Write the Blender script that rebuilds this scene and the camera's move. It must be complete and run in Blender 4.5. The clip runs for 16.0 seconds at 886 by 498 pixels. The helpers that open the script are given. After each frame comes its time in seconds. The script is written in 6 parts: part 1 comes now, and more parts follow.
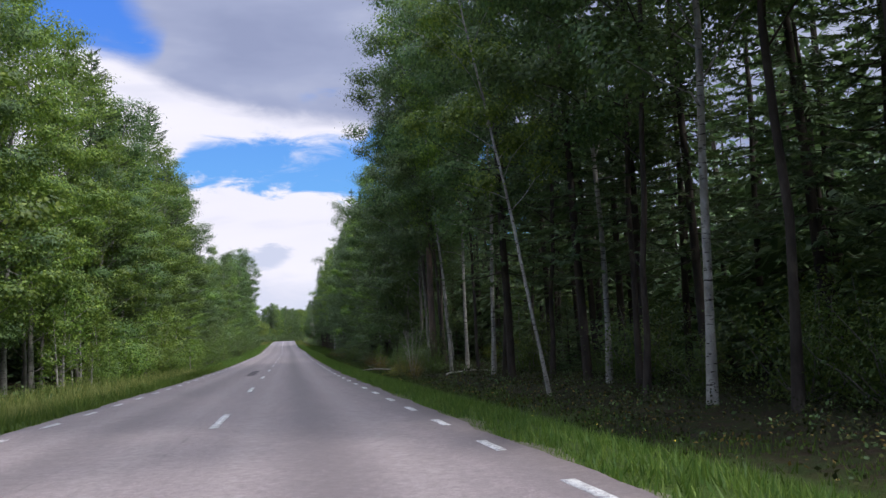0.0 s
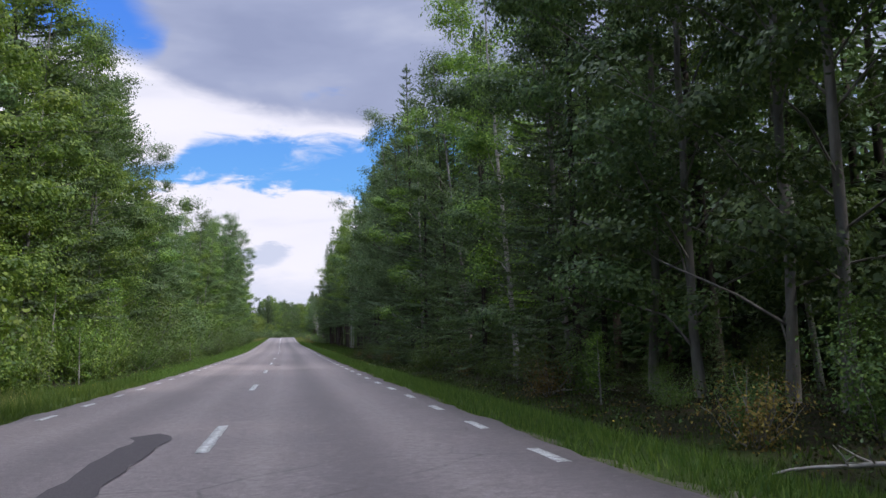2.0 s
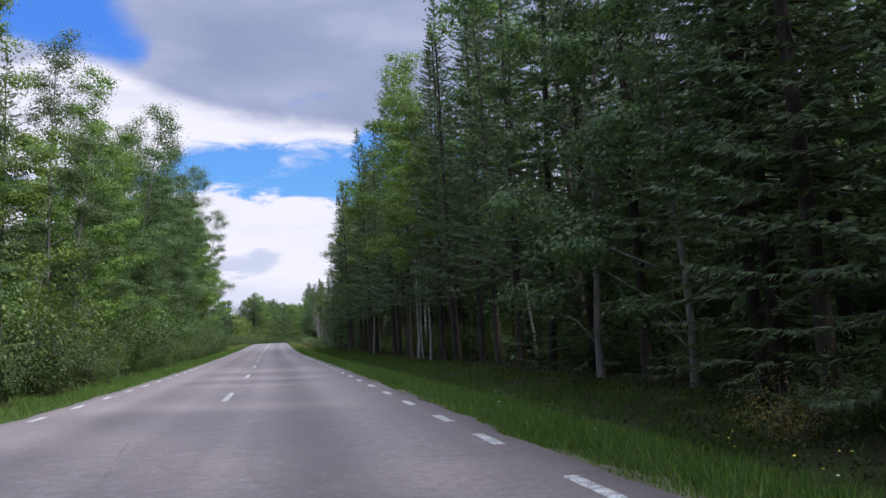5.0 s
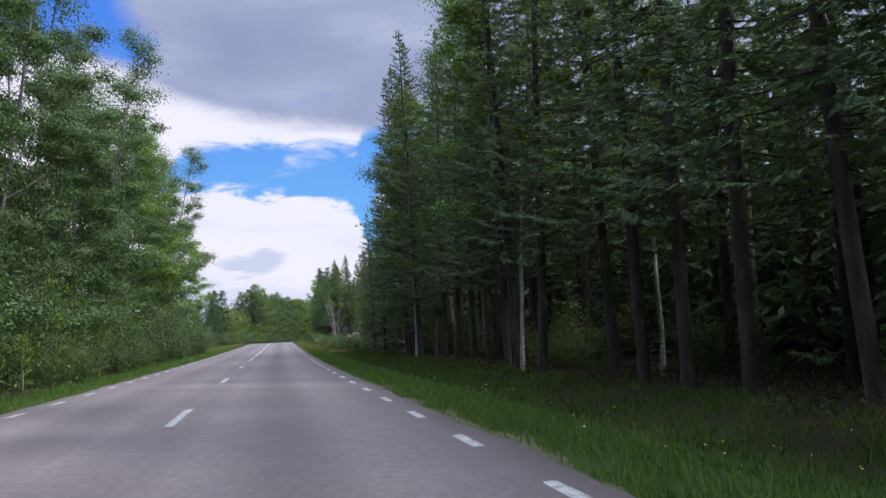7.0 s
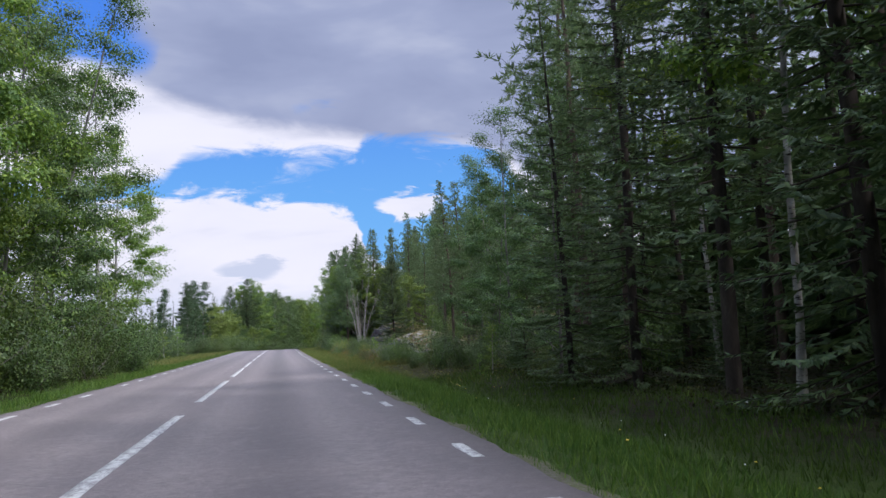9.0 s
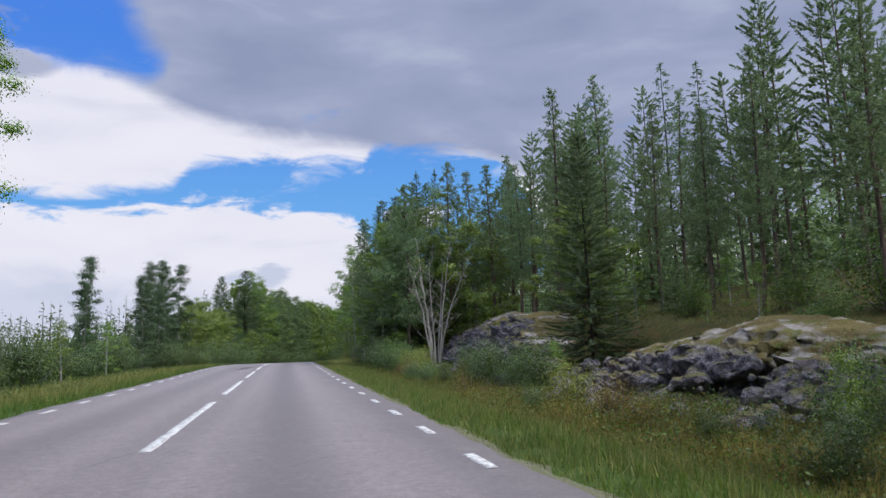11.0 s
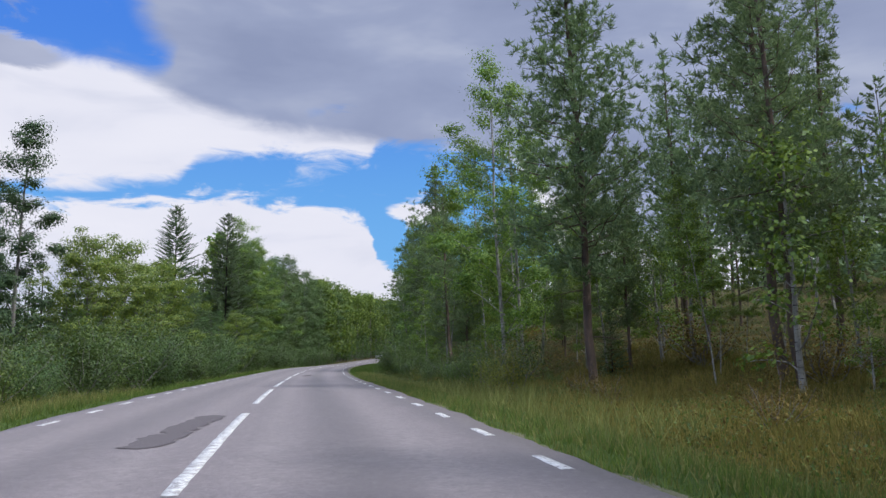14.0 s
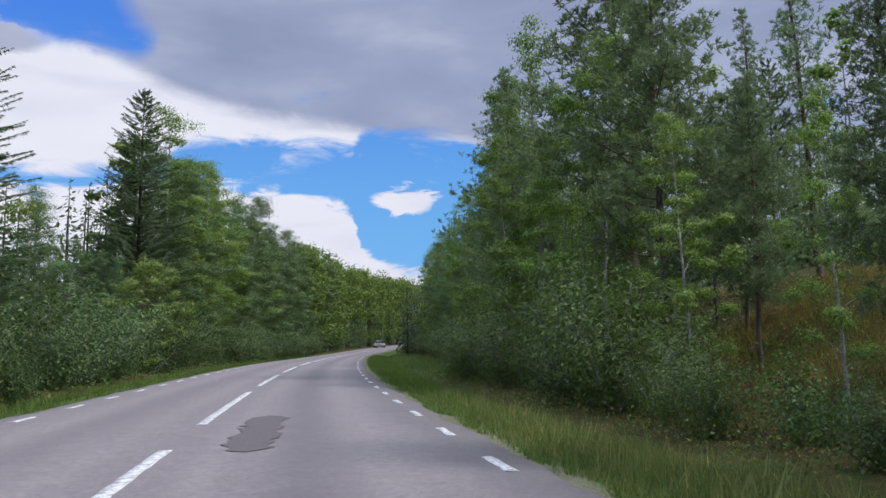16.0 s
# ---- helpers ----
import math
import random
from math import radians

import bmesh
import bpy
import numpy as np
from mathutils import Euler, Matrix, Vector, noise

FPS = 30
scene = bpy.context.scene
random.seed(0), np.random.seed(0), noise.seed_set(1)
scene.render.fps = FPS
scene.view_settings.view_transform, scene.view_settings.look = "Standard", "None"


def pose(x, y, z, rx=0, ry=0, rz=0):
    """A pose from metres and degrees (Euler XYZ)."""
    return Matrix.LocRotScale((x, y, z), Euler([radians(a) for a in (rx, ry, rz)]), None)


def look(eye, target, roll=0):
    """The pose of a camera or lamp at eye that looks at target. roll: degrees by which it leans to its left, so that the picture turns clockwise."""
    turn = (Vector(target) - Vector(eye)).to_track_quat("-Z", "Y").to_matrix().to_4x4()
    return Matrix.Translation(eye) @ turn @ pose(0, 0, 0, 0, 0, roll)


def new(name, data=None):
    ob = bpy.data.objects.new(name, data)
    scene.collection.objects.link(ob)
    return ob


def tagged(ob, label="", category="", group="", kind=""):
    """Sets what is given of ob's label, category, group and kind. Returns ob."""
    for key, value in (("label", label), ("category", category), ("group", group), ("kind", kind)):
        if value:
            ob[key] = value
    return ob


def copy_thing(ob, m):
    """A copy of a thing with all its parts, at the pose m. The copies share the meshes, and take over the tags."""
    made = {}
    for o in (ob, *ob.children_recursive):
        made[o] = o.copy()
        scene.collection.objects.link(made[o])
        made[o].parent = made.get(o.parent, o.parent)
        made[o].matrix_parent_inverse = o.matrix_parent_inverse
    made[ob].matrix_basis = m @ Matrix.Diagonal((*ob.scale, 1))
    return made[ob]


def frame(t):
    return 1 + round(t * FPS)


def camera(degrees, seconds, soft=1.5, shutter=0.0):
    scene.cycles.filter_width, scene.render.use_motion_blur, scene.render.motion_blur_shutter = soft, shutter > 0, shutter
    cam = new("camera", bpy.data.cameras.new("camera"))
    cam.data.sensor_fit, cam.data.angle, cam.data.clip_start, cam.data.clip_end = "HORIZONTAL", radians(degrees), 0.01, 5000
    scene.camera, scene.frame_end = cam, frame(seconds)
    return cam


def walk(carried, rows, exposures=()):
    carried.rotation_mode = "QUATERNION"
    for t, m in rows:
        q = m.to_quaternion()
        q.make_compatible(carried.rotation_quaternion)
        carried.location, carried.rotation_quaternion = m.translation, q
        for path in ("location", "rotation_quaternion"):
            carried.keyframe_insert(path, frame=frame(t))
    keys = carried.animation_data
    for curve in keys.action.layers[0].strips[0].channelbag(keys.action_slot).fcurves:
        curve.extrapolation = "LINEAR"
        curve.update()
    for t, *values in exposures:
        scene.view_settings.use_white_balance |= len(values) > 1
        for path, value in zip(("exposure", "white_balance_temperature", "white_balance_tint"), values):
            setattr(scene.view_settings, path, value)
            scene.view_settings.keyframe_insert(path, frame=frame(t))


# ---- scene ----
# ---------------------------------------------------------------- camera
# seconds, x, y, z, heading, pitch, lean (degrees)
PATH = [
    (0.0, 1.202, -2.609, 1.131, 11.265, 6.854, 2.701),
    (0.5, 1.058, 7.309, 1.093, 11.131, 6.942, 2.816),
    (1.0, 0.902, 17.238, 1.074, 11.198, 6.792, 2.236),
    (1.5, 0.947, 27.339, 1.070, 10.958, 6.981, 1.779),
    (2.0, 0.871, 37.636, 1.080, 11.314, 6.928, 1.639),
    (2.5, 0.951, 47.948, 1.118, 11.278, 6.713, 1.802),
    (3.0, 0.906, 58.445, 1.183, 11.561, 6.558, 2.083),
    (3.5, 0.989, 68.807, 1.269, 11.717, 6.937, 2.649),
    (4.0, 1.048, 79.056, 1.373, 11.938, 7.250, 3.042),
    (4.5, 1.153, 89.352, 1.492, 11.934, 7.184, 3.051),
    (5.0, 1.270, 99.692, 1.616, 12.044, 7.126, 3.059),
    (5.5, 1.409, 110.081, 1.752, 12.091, 7.095, 3.068),
    (6.0, 1.546, 120.522, 1.903, 11.981, 7.089, 3.076),
    (6.5, 1.646, 131.017, 2.073, 11.641, 7.080, 3.085),
    (7.0, 1.515, 141.562, 2.258, 11.711, 7.127, 3.049),
    (7.5, 1.399, 152.144, 2.455, 11.743, 7.341, 3.268),
    (8.0, 1.282, 162.816, 2.661, 11.828, 7.782, 2.777),
    (8.5, 1.305, 173.389, 2.875, 11.734, 7.392, 2.975),
    (9.0, 1.223, 183.952, 3.103, 11.808, 7.629, 2.781),
    (9.5, 1.171, 194.511, 3.351, 11.799, 7.869, 2.587),
    (10.0, 1.132, 205.060, 3.615, 11.686, 8.093, 2.393),
    (10.5, 1.087, 215.594, 3.892, 11.502, 8.275, 2.199),
    (11.0, 1.038, 226.104, 4.173, 11.379, 8.436, 2.005),
    (11.5, 1.008, 236.592, 4.456, 10.993, 8.724, 1.673),
    (12.0, 0.808, 247.322, 4.750, 11.080, 8.360, 1.941),
    (12.5, 0.696, 257.739, 5.047, 10.912, 8.115, 2.267),
    (13.0, 0.509, 268.166, 5.355, 11.025, 8.318, 2.169),
    (13.5, 0.459, 278.621, 5.659, 10.971, 8.388, 1.714),
    (14.0, 0.511, 289.148, 5.911, 11.059, 8.166, 1.238),
    (14.5, 0.750, 299.526, 6.096, 11.144, 8.014, 1.023),
    (15.0, 1.068, 309.910, 6.215, 11.277, 7.783, 0.589),
    (15.5, 1.369, 320.310, 6.270, 11.825, 7.787, 0.510),
    (16.0, 1.833, 331.034, 6.303, 12.210, 7.362, 0.940),
]


def camera_pose(x, y, z, heading, pitch, lean):
    h, p = radians(heading), radians(pitch)
    way = Vector((math.sin(h) * math.cos(p), math.cos(h) * math.cos(p), math.sin(p)))
    eye = Vector((x, y, z))
    return look(eye, eye + way, -lean)


cam = camera(58.5, 16.0, soft=1.5)
walk(cam, [(r[0], camera_pose(*r[1:])) for r in PATH], exposures=[(0.0, 0.12, 6000.0, 13.0), (4.0, 0.12, 5950.0, 13.0), (6.5, 0.08, 5850.0, 13.0), (8.5, 0.08, 5850.0, 13.0), (11.0, -0.05, 5960.0, 10.5), (16.0, -0.05, 5900.0, 10.0)])

# ---------------------------------------------------------------- the road's line
KAPPA = [-0.27, -0.17, -0.07, 0.25, 0.06, -0.10, -0.05, 0.28, -0.04, -0.65, -0.54, 0.31, 0.37, 0.16, -0.13, 0.05, 0.15, 0.06, 0.25, 0.46, 0.51, 0.48, 1.15, 1.58, 1.97, 0.99, 0.02, 1.29, 2.55, 2.25, 1.96, 1.84, 1.84, 1.84, 1.84, 1.84, 1.84, 1.84, 1.84, 1.84]      # curvature to the right, 1/km, every 16 m from s = -16
SLOPE = [-0.73, -0.42, -0.11, 0.08, 0.53, 0.85, 1.13, 1.21, 1.40, 1.67, 1.85, 1.94, 2.12, 2.40, 2.63, 2.69, 2.71, 2.90, 3.01, 2.14, 1.15, 0.21, 0.51, 0.89, 1.14, 0.71, 0.29, 0.57, 0.86, 1.55, 2.24, 2.50, 2.50, 2.50, 2.50, 2.50, 2.50, 2.50, 2.50, 2.50]      # gradient, per cent
S_MIN, S_MAX = -120, 620
_s = np.arange(S_MIN, S_MAX + 1.0)
_knots = -16 + 16.0 * np.arange(len(KAPPA))
_k = np.interp(_s, np.append(_knots, 640), np.append(KAPPA, 4.0)) / 1000
_k[_s < -16] = 0
_g = np.interp(_s, np.append(_knots, 640), np.append(SLOPE, 1.0)) / 100
_g[_s < -16] = 0
_i0 = -S_MIN
_th = np.cumsum(_k) - _k
_th -= _th[_i0]


def _run(a):
    c = np.append(0, np.cumsum(a)[:-1])
    return c - c[_i0]


_x, _y, _z = _run(np.sin(_th + _k / 2)), _run(np.cos(_th + _k / 2)), _run(_g)


def line(s):
    """Place and heading of the road's middle at s metres along it."""
    return np.interp(s, _s, _x), np.interp(s, _s, _y), np.interp(s, _s, _z), np.interp(s, _s, _th)


def xyz(s, lat, up=0.0):
    """World places of points s along the road, lat to its right, up above it."""
    x, y, z, th = line(np.asarray(s, float))
    return np.stack(np.broadcast_arrays(x + np.cos(th) * lat, y - np.sin(th) * lat, z + up), -1)


def step(a, b, v):
    q = np.clip((v - a) / (b - a), 0, 1)
    return q * q * (3 - 2 * q)


def waves(x, y, size):
    """Smooth uneven ground, about -1 to 1."""
    x, y = np.asarray(x) / size, np.asarray(y) / size
    return (np.sin(1.7 * x + 0.6 * y + 1.3) + np.sin(-0.9 * x + 1.4 * y + 4.1) + np.sin(2.9 * x - 2.3 * y + 0.4) * 0.6 + np.sin(3.7 * x + 3.1 * y) * 0.4) / 2.4


def rise(s, lat):
    """Height of the ground above the road at that s."""
    s, lat = np.asarray(s, float), np.asarray(lat, float)
    a = np.abs(lat)
    v = np.interp(a, [0, 3.2, 3.9, 4.6, 6.2, 7.6, 9.0], [-0.2, -0.2, -0.16, -0.1, -0.42, -0.3, -0.22])
    v = v + 0.07 * waves(s, lat, 2.1) * step(4.6, 7, a) + 0.22 * waves(s, lat, 7.0) * step(8, 13, a)
    right = lat > 0
    foot = 10.2 + 2.9 * step(250, 274, s) * (1 - step(276, 284, s))
    hill = step(226, 250, s) * (1 - 0.85 * step(282, 300, s)) * (1.9 * step(0.0, 3.2, lat - foot) + 1.3 * step(13, 26, lat))
    hill = hill + step(300, 335, s) * (2.6 * step(9, 17, lat) + 2.5 * step(17, 40, lat)) + 0.9 * step(120, 200, s) * step(12, 30, lat)
    v = v + np.where(right, hill, 0)
    low = step(235, 265, s) * (1 - step(350, 400, s)) * (-1.6 * step(9, 22, -lat)) + -0.25 * step(6, 9, -lat) * step(240, 260, s) * (1 - step(300, 320, s))
    return v + np.where(~right, low, 0)


def spot(s, lat, up=0.0):
    p = xyz(s, lat, rise(s, lat) + up)
    return Vector(p.tolist())


# ---------------------------------------------------------------- light
SUN_EL, SUN_AZ = 48.0, 130.0           # azimuth clockwise from +y
world = bpy.data.worlds.new("sky")
scene.world = world
world.use_nodes = True
NT = world.node_tree
NT.nodes.clear()


class Graph:
    """Short calls for a node tree."""

    def __init__(self, tree):
        self.tree = tree

    def add(self, kind):
        return self.tree.nodes.new(kind)

    def put(self, socket, value):
        if isinstance(value, (int, float)):
            socket.default_value = value
        elif isinstance(value, tuple):
            socket.default_value = value if len(value) == len(socket.default_value) else (*value, 1.0)
        else:
            self.tree.links.new(value, socket)

    def math(self, op, a, b=0.0, c=0.0, clamp=False):
        n = self.add("ShaderNodeMath")
        n.operation, n.use_clamp = op, clamp
        for i, v in enumerate((a, b, c)):
            self.put(n.inputs[i], v)
        return n.outputs[0]

    def smooth(self, v, a, b, lo=0.0, hi=1.0):
        n = self.add("ShaderNodeMapRange")
        n.interpolation_type = "SMOOTHSTEP"
        for i, w in enumerate((v, a, b, lo, hi)):
            self.put(n.inputs[i], w)
        return n.outputs[0]

    def mix(self, f, a, b):
        n = self.add("ShaderNodeMix")
        n.data_type = "RGBA"
        self.put(n.inputs[0], f)
        self.put(n.inputs[6], a)
        self.put(n.inputs[7], b)
        return n.outputs[2]

    def noise(self, vec, scale, detail=4.0, rough=0.55, distortion=0.0, out=0):
        n = self.add("ShaderNodeTexNoise")
        if vec is not None:
            self.put(n.inputs["Vector"], vec)
        for k, v in (("Scale", scale), ("Detail", detail), ("Roughness", rough), ("Distortion", distortion)):
            self.put(n.inputs[k], v)
        return n.outputs[out]

    def ramp(self, f, stops, mode="LINEAR"):
        n = self.add("ShaderNodeValToRGB")
        n.color_ramp.interpolation = mode
        e = n.color_ramp.elements
        while len(e) < len(stops):
            e.new(0.5)
        for i, (p, c) in enumerate(stops):
            e[i].position, e[i].color = p, (*c, 1.0) if len(c) == 3 else c
        self.put(n.inputs[0], f)
        return n.outputs[0]

    def curve(self, v, lo, hi, points, top):
        """A height of 0 to top over v from lo to hi, through the points (v, height)."""
        n = self.add("ShaderNodeFloatCurve")
        c = n.mapping.curves[0]
        pts = [((p - lo) / (hi - lo), h / top) for p, h in points]
        while len(c.points) < len(pts):
            c.points.new(0.5, 0.5)
        for i, p in enumerate(pts):
            c.points[i].location = p
        n.mapping.update()
        self.put(n.inputs["Value"], self.math("DIVIDE", self.math("SUBTRACT", v, lo), hi - lo, clamp=True))
        return self.math("MULTIPLY", n.outputs[0], top)


g = Graph(NT)
coord = g.add("ShaderNodeTexCoord").outputs["Generated"]
sep = g.add("ShaderNodeSeparateXYZ")
g.put(sep.inputs[0], coord)
DEG = 57.29578
az = g.math("MULTIPLY", g.math("ARCTAN2", sep.outputs[0], sep.outputs[1]), DEG)
el = g.math("MULTIPLY", g.math("ARCSINE", sep.outputs[2]), DEG)
sky = g.add("ShaderNodeTexSky")
sky.sky_type, sky.sun_disc = "NISHITA", False
sky.sun_elevation, sky.sun_rotation = radians(SUN_EL), radians(SUN_AZ)
sky.air_density, sky.dust_density, sky.ozone_density = 1.0, 0.4, 2.0
flatv = g.add("ShaderNodeCombineXYZ")
g.put(flatv.inputs[0], g.math("MULTIPLY", az, 0.055))
g.put(flatv.inputs[1], g.math("MULTIPLY", el, 0.17))
flatv = flatv.outputs[0]
big = g.noise(flatv, 1.3, 5.0, 0.55, 0.3)
fine = g.noise(flatv, 4.5, 7.0, 0.62, 0.5)
wob = g.math("ADD", g.math("MULTIPLY", g.math("SUBTRACT", big, 0.5), 3.6), g.math("MULTIPLY", g.math("SUBTRACT", fine, 0.5), 3.2))
thin = g.math("MULTIPLY", g.math("SUBTRACT", fine, 0.5), 2.4)
# the bank of cloud that stands low over the trees
bank = g.curve(az, -40, 40, [(-40, 9.5), (-18, 10.8), (-11, 11.5), (-4, 11.9), (2, 11.3), (4.3, 10.9), (5.6, 10.3), (6.1, 8.3), (6.8, 7.2), (8.4, 6.2), (12, 5.8), (24, 7.5), (40, 9.0)], 20.0)
in_bank = g.smooth(g.math("SUBTRACT", g.math("ADD", bank, g.math("MULTIPLY", thin, 1.7)), el), -0.25, 0.55)
# the cloud deck above: its lower rim, and the blue hole in it
rim = g.curve(az, -40, 40, [(-40, 12.0), (-18, 12.0), (-12, 12.3), (-8, 12.9), (-6.2, 14.3), (-1, 14.9), (4, 14.5), (5.6, 14.5), (6.4, 15.5), (12, 15.2), (15, 14.6), (18, 11.0), (22, 5.0), (40, 3.0)], 20.0)
in_deck = g.smooth(g.math("SUBTRACT", el, g.math("ADD", rim, g.math("MULTIPLY", thin, 1.25))), -0.35, 0.75)
hole_low = g.curve(az, -40, 0, [(-40, 19.9), (-18, 20.2), (-12, 20.2), (-9.0, 19.9), (-8.0, 21.6), (-7.0, 26.0), (0, 40.0)], 40.0)
hole = g.smooth(g.math("SUBTRACT", el, g.math("ADD", hole_low, g.math("MULTIPLY", wob, 0.6))), -0.6, 1.3)
hole_end = g.smooth(g.math("ADD", g.math("ADD", az, g.math("MULTIPLY", wob, 0.5)), g.math("MULTIPLY", g.math("SUBTRACT", el, 20.5), 0.62)), -9.7, -6.9, 1.0, 0.0)
hole = g.math("MULTIPLY", hole, g.math("MULTIPLY", hole_end, g.smooth(el, 30.0, 42.0, 1.0, 0.0)))
# wisps and small breaks under and in the deck
wisp = g.math("MULTIPLY", g.smooth(g.noise(flatv, 3.4, 6.0, 0.6, 0.6), 0.55, 0.75), g.math("MULTIPLY", g.smooth(el, 11.6, 12.6), 0.55))
breaks = g.math("MULTIPLY", g.smooth(g.noise(flatv, 2.6, 5.0, 0.55, 0.4), 0.62, 0.72), g.math("MULTIPLY", g.smooth(az, 0.0, 5.0), g.smooth(el, 21.0, 17.5, 0.0, 0.75)))
# a small puff beside the bank
pu = g.math("DIVIDE", g.math("SUBTRACT", g.math("ADD", az, g.math("MULTIPLY", thin, 2.2)), 9.3), 2.2)
pv = g.math("DIVIDE", g.math("SUBTRACT", g.math("ADD", el, g.math("MULTIPLY", thin, 1.3)), 10.8), 0.95)
puff = g.smooth(g.math("ADD", g.math("MULTIPLY", pu, pu), g.math("MULTIPLY", pv, pv)), 1.5, 0.6)
deck = g.math("MULTIPLY", in_deck, g.math("MULTIPLY", g.math("SUBTRACT", 1.0, hole), g.math("SUBTRACT", 1.0, breaks)))
# shade of the deck: white along its lower left, grey above and to the right; brighter cloud added overhead, out of
# view, for more fill light
grey_low = g.curve(az, -40, 40, [(-40, 23.0), (-18, 21.0), (-12, 20.0), (-7.7, 18.0), (-5.4, 17.2), (-2.6, 16.6), (1.9, 16.1), (5.2, 15.9), (8, 15.0), (14, 14.8), (20, 11.0), (26, 8.0), (40, 8.0)], 40.0)
grey = g.smooth(g.math("SUBTRACT", el, g.math("ADD", grey_low, g.math("MULTIPLY", wob, 0.38))), -0.5, 1.1)
lit = g.noise(flatv, 1.5, 4.0, 0.5, 0.35)
deck_grey = g.ramp(lit, [(0.30, (3.0, 3.3, 4.6)), (0.52, (3.6, 3.9, 5.2)), (0.72, (4.9, 5.1, 6.1))])
white = g.ramp(lit, [(0.25, (6.9, 6.8, 7.5)), (0.45, (8.6, 8.2, 8.5)), (0.7, (9.2, 8.7, 8.8))])
du = g.math("DIVIDE", g.math("SUBTRACT", g.math("ADD", az, thin), -18.4), 3.2)
dv = g.math("DIVIDE", g.math("SUBTRACT", g.math("ADD", el, g.math("MULTIPLY", thin, 0.8)), 20.2), 1.0)
dark_puff = g.smooth(g.math("ADD", g.math("MULTIPLY", du, du), g.math("MULTIPLY", dv, dv)), 1.4, 0.5)
deck = g.math("MAXIMUM", deck, dark_puff)
grey = g.math("MAXIMUM", grey, g.math("MULTIPLY", dark_puff, 0.8))
deck_col = g.mix(grey, white, deck_grey)
cover = g.math("MAXIMUM", g.math("MAXIMUM", g.math("MAXIMUM", in_bank, puff), deck), wisp)
deck_col = g.mix(g.smooth(el, 27.0, 48.0), deck_col, (19.5, 20.6, 22.6, 1.0))
bank_dim = g.smooth(g.math("ADD", el, g.math("ADD", g.math("MULTIPLY", wob, 1.0), g.math("MULTIPLY", az, 0.1))), 3.0, 6.2, 0.45, 0.0)
su_ = g.math("DIVIDE", g.math("ADD", az, g.math("ADD", 2.2, g.math("MULTIPLY", thin, 2.0))), 2.1)
sv_ = g.math("DIVIDE", g.math("SUBTRACT", g.math("ADD", el, thin), 6.5), 0.75)
cloudlet = g.smooth(g.math("ADD", g.math("MULTIPLY", su_, su_), g.math("MULTIPLY", sv_, sv_)), 1.5, 0.4, 0.0, 0.6)
bank_col = g.mix(g.math("MAXIMUM", bank_dim, cloudlet), white, (4.4, 5.0, 6.4, 1.0))
low = g.math("MULTIPLY", g.smooth(el, 12.4, 12.8, 1.0, 0.0), g.smooth(az, 17.0, 13.0))
cloud_col = g.mix(low, deck_col, bank_col)
blue = g.mix(g.smooth(el, 7.0, 24.0), (1.7, 4.6, 8.6, 1.0), (0.75, 2.5, 8.2, 1.0))
blue = g.mix(0.8, sky.outputs[0], blue)
air = g.mix(cover, blue, cloud_col)
back = g.add("ShaderNodeBackground")
g.put(back.inputs[0], air)
back.inputs[1].default_value = 0.1
g.tree.links.new(back.outputs[0], g.add("ShaderNodeOutputWorld").inputs[0])

sun = new("sun", bpy.data.lights.new("sun", "SUN"))
sun.data.energy, sun.data.angle, sun.data.color = 3.3, radians(5.0), (1.0, 0.95, 0.86)
_e, _a = radians(SUN_EL), radians(SUN_AZ)
sun.matrix_world = look((0, 0, 60), Vector((0, 0, 60)) - Vector((math.sin(_a) * math.cos(_e), math.cos(_a) * math.cos(_e), math.sin(_e))))

# ---------------------------------------------------------------- materials


def material(name, rough=0.8):
    m = bpy.data.materials.new(name)
    m.use_nodes = True
    g = Graph(m.node_tree)
    b = m.node_tree.nodes["Principled BSDF"]
    b.inputs["Roughness"].default_value = rough
    if rough > 0.84:        # earth, bark and stone: hardly any gloss
        b.inputs["Specular IOR Level"].default_value = 0.12
    return m, g, b


def place(g, out="Object"):
    return g.add("ShaderNodeTexCoord").outputs[out]


def world_place(g):
    return g.add("ShaderNodeNewGeometry").outputs["Position"]


def road_map(g):
    n = g.add("ShaderNodeUVMap")
    n.uv_map = "road"
    return n.outputs[0]


def edge_cells(g):
    n = g.add("ShaderNodeTexVoronoi")
    n.feature = "DISTANCE_TO_EDGE"
    return n


def bump(g, b, height, strength, distance):
    n = g.add("ShaderNodeBump")
    g.put(n.inputs["Height"], height)
    n.inputs["Strength"].default_value, n.inputs["Distance"].default_value = strength, distance
    g.tree.links.new(n.outputs[0], b.inputs["Normal"])


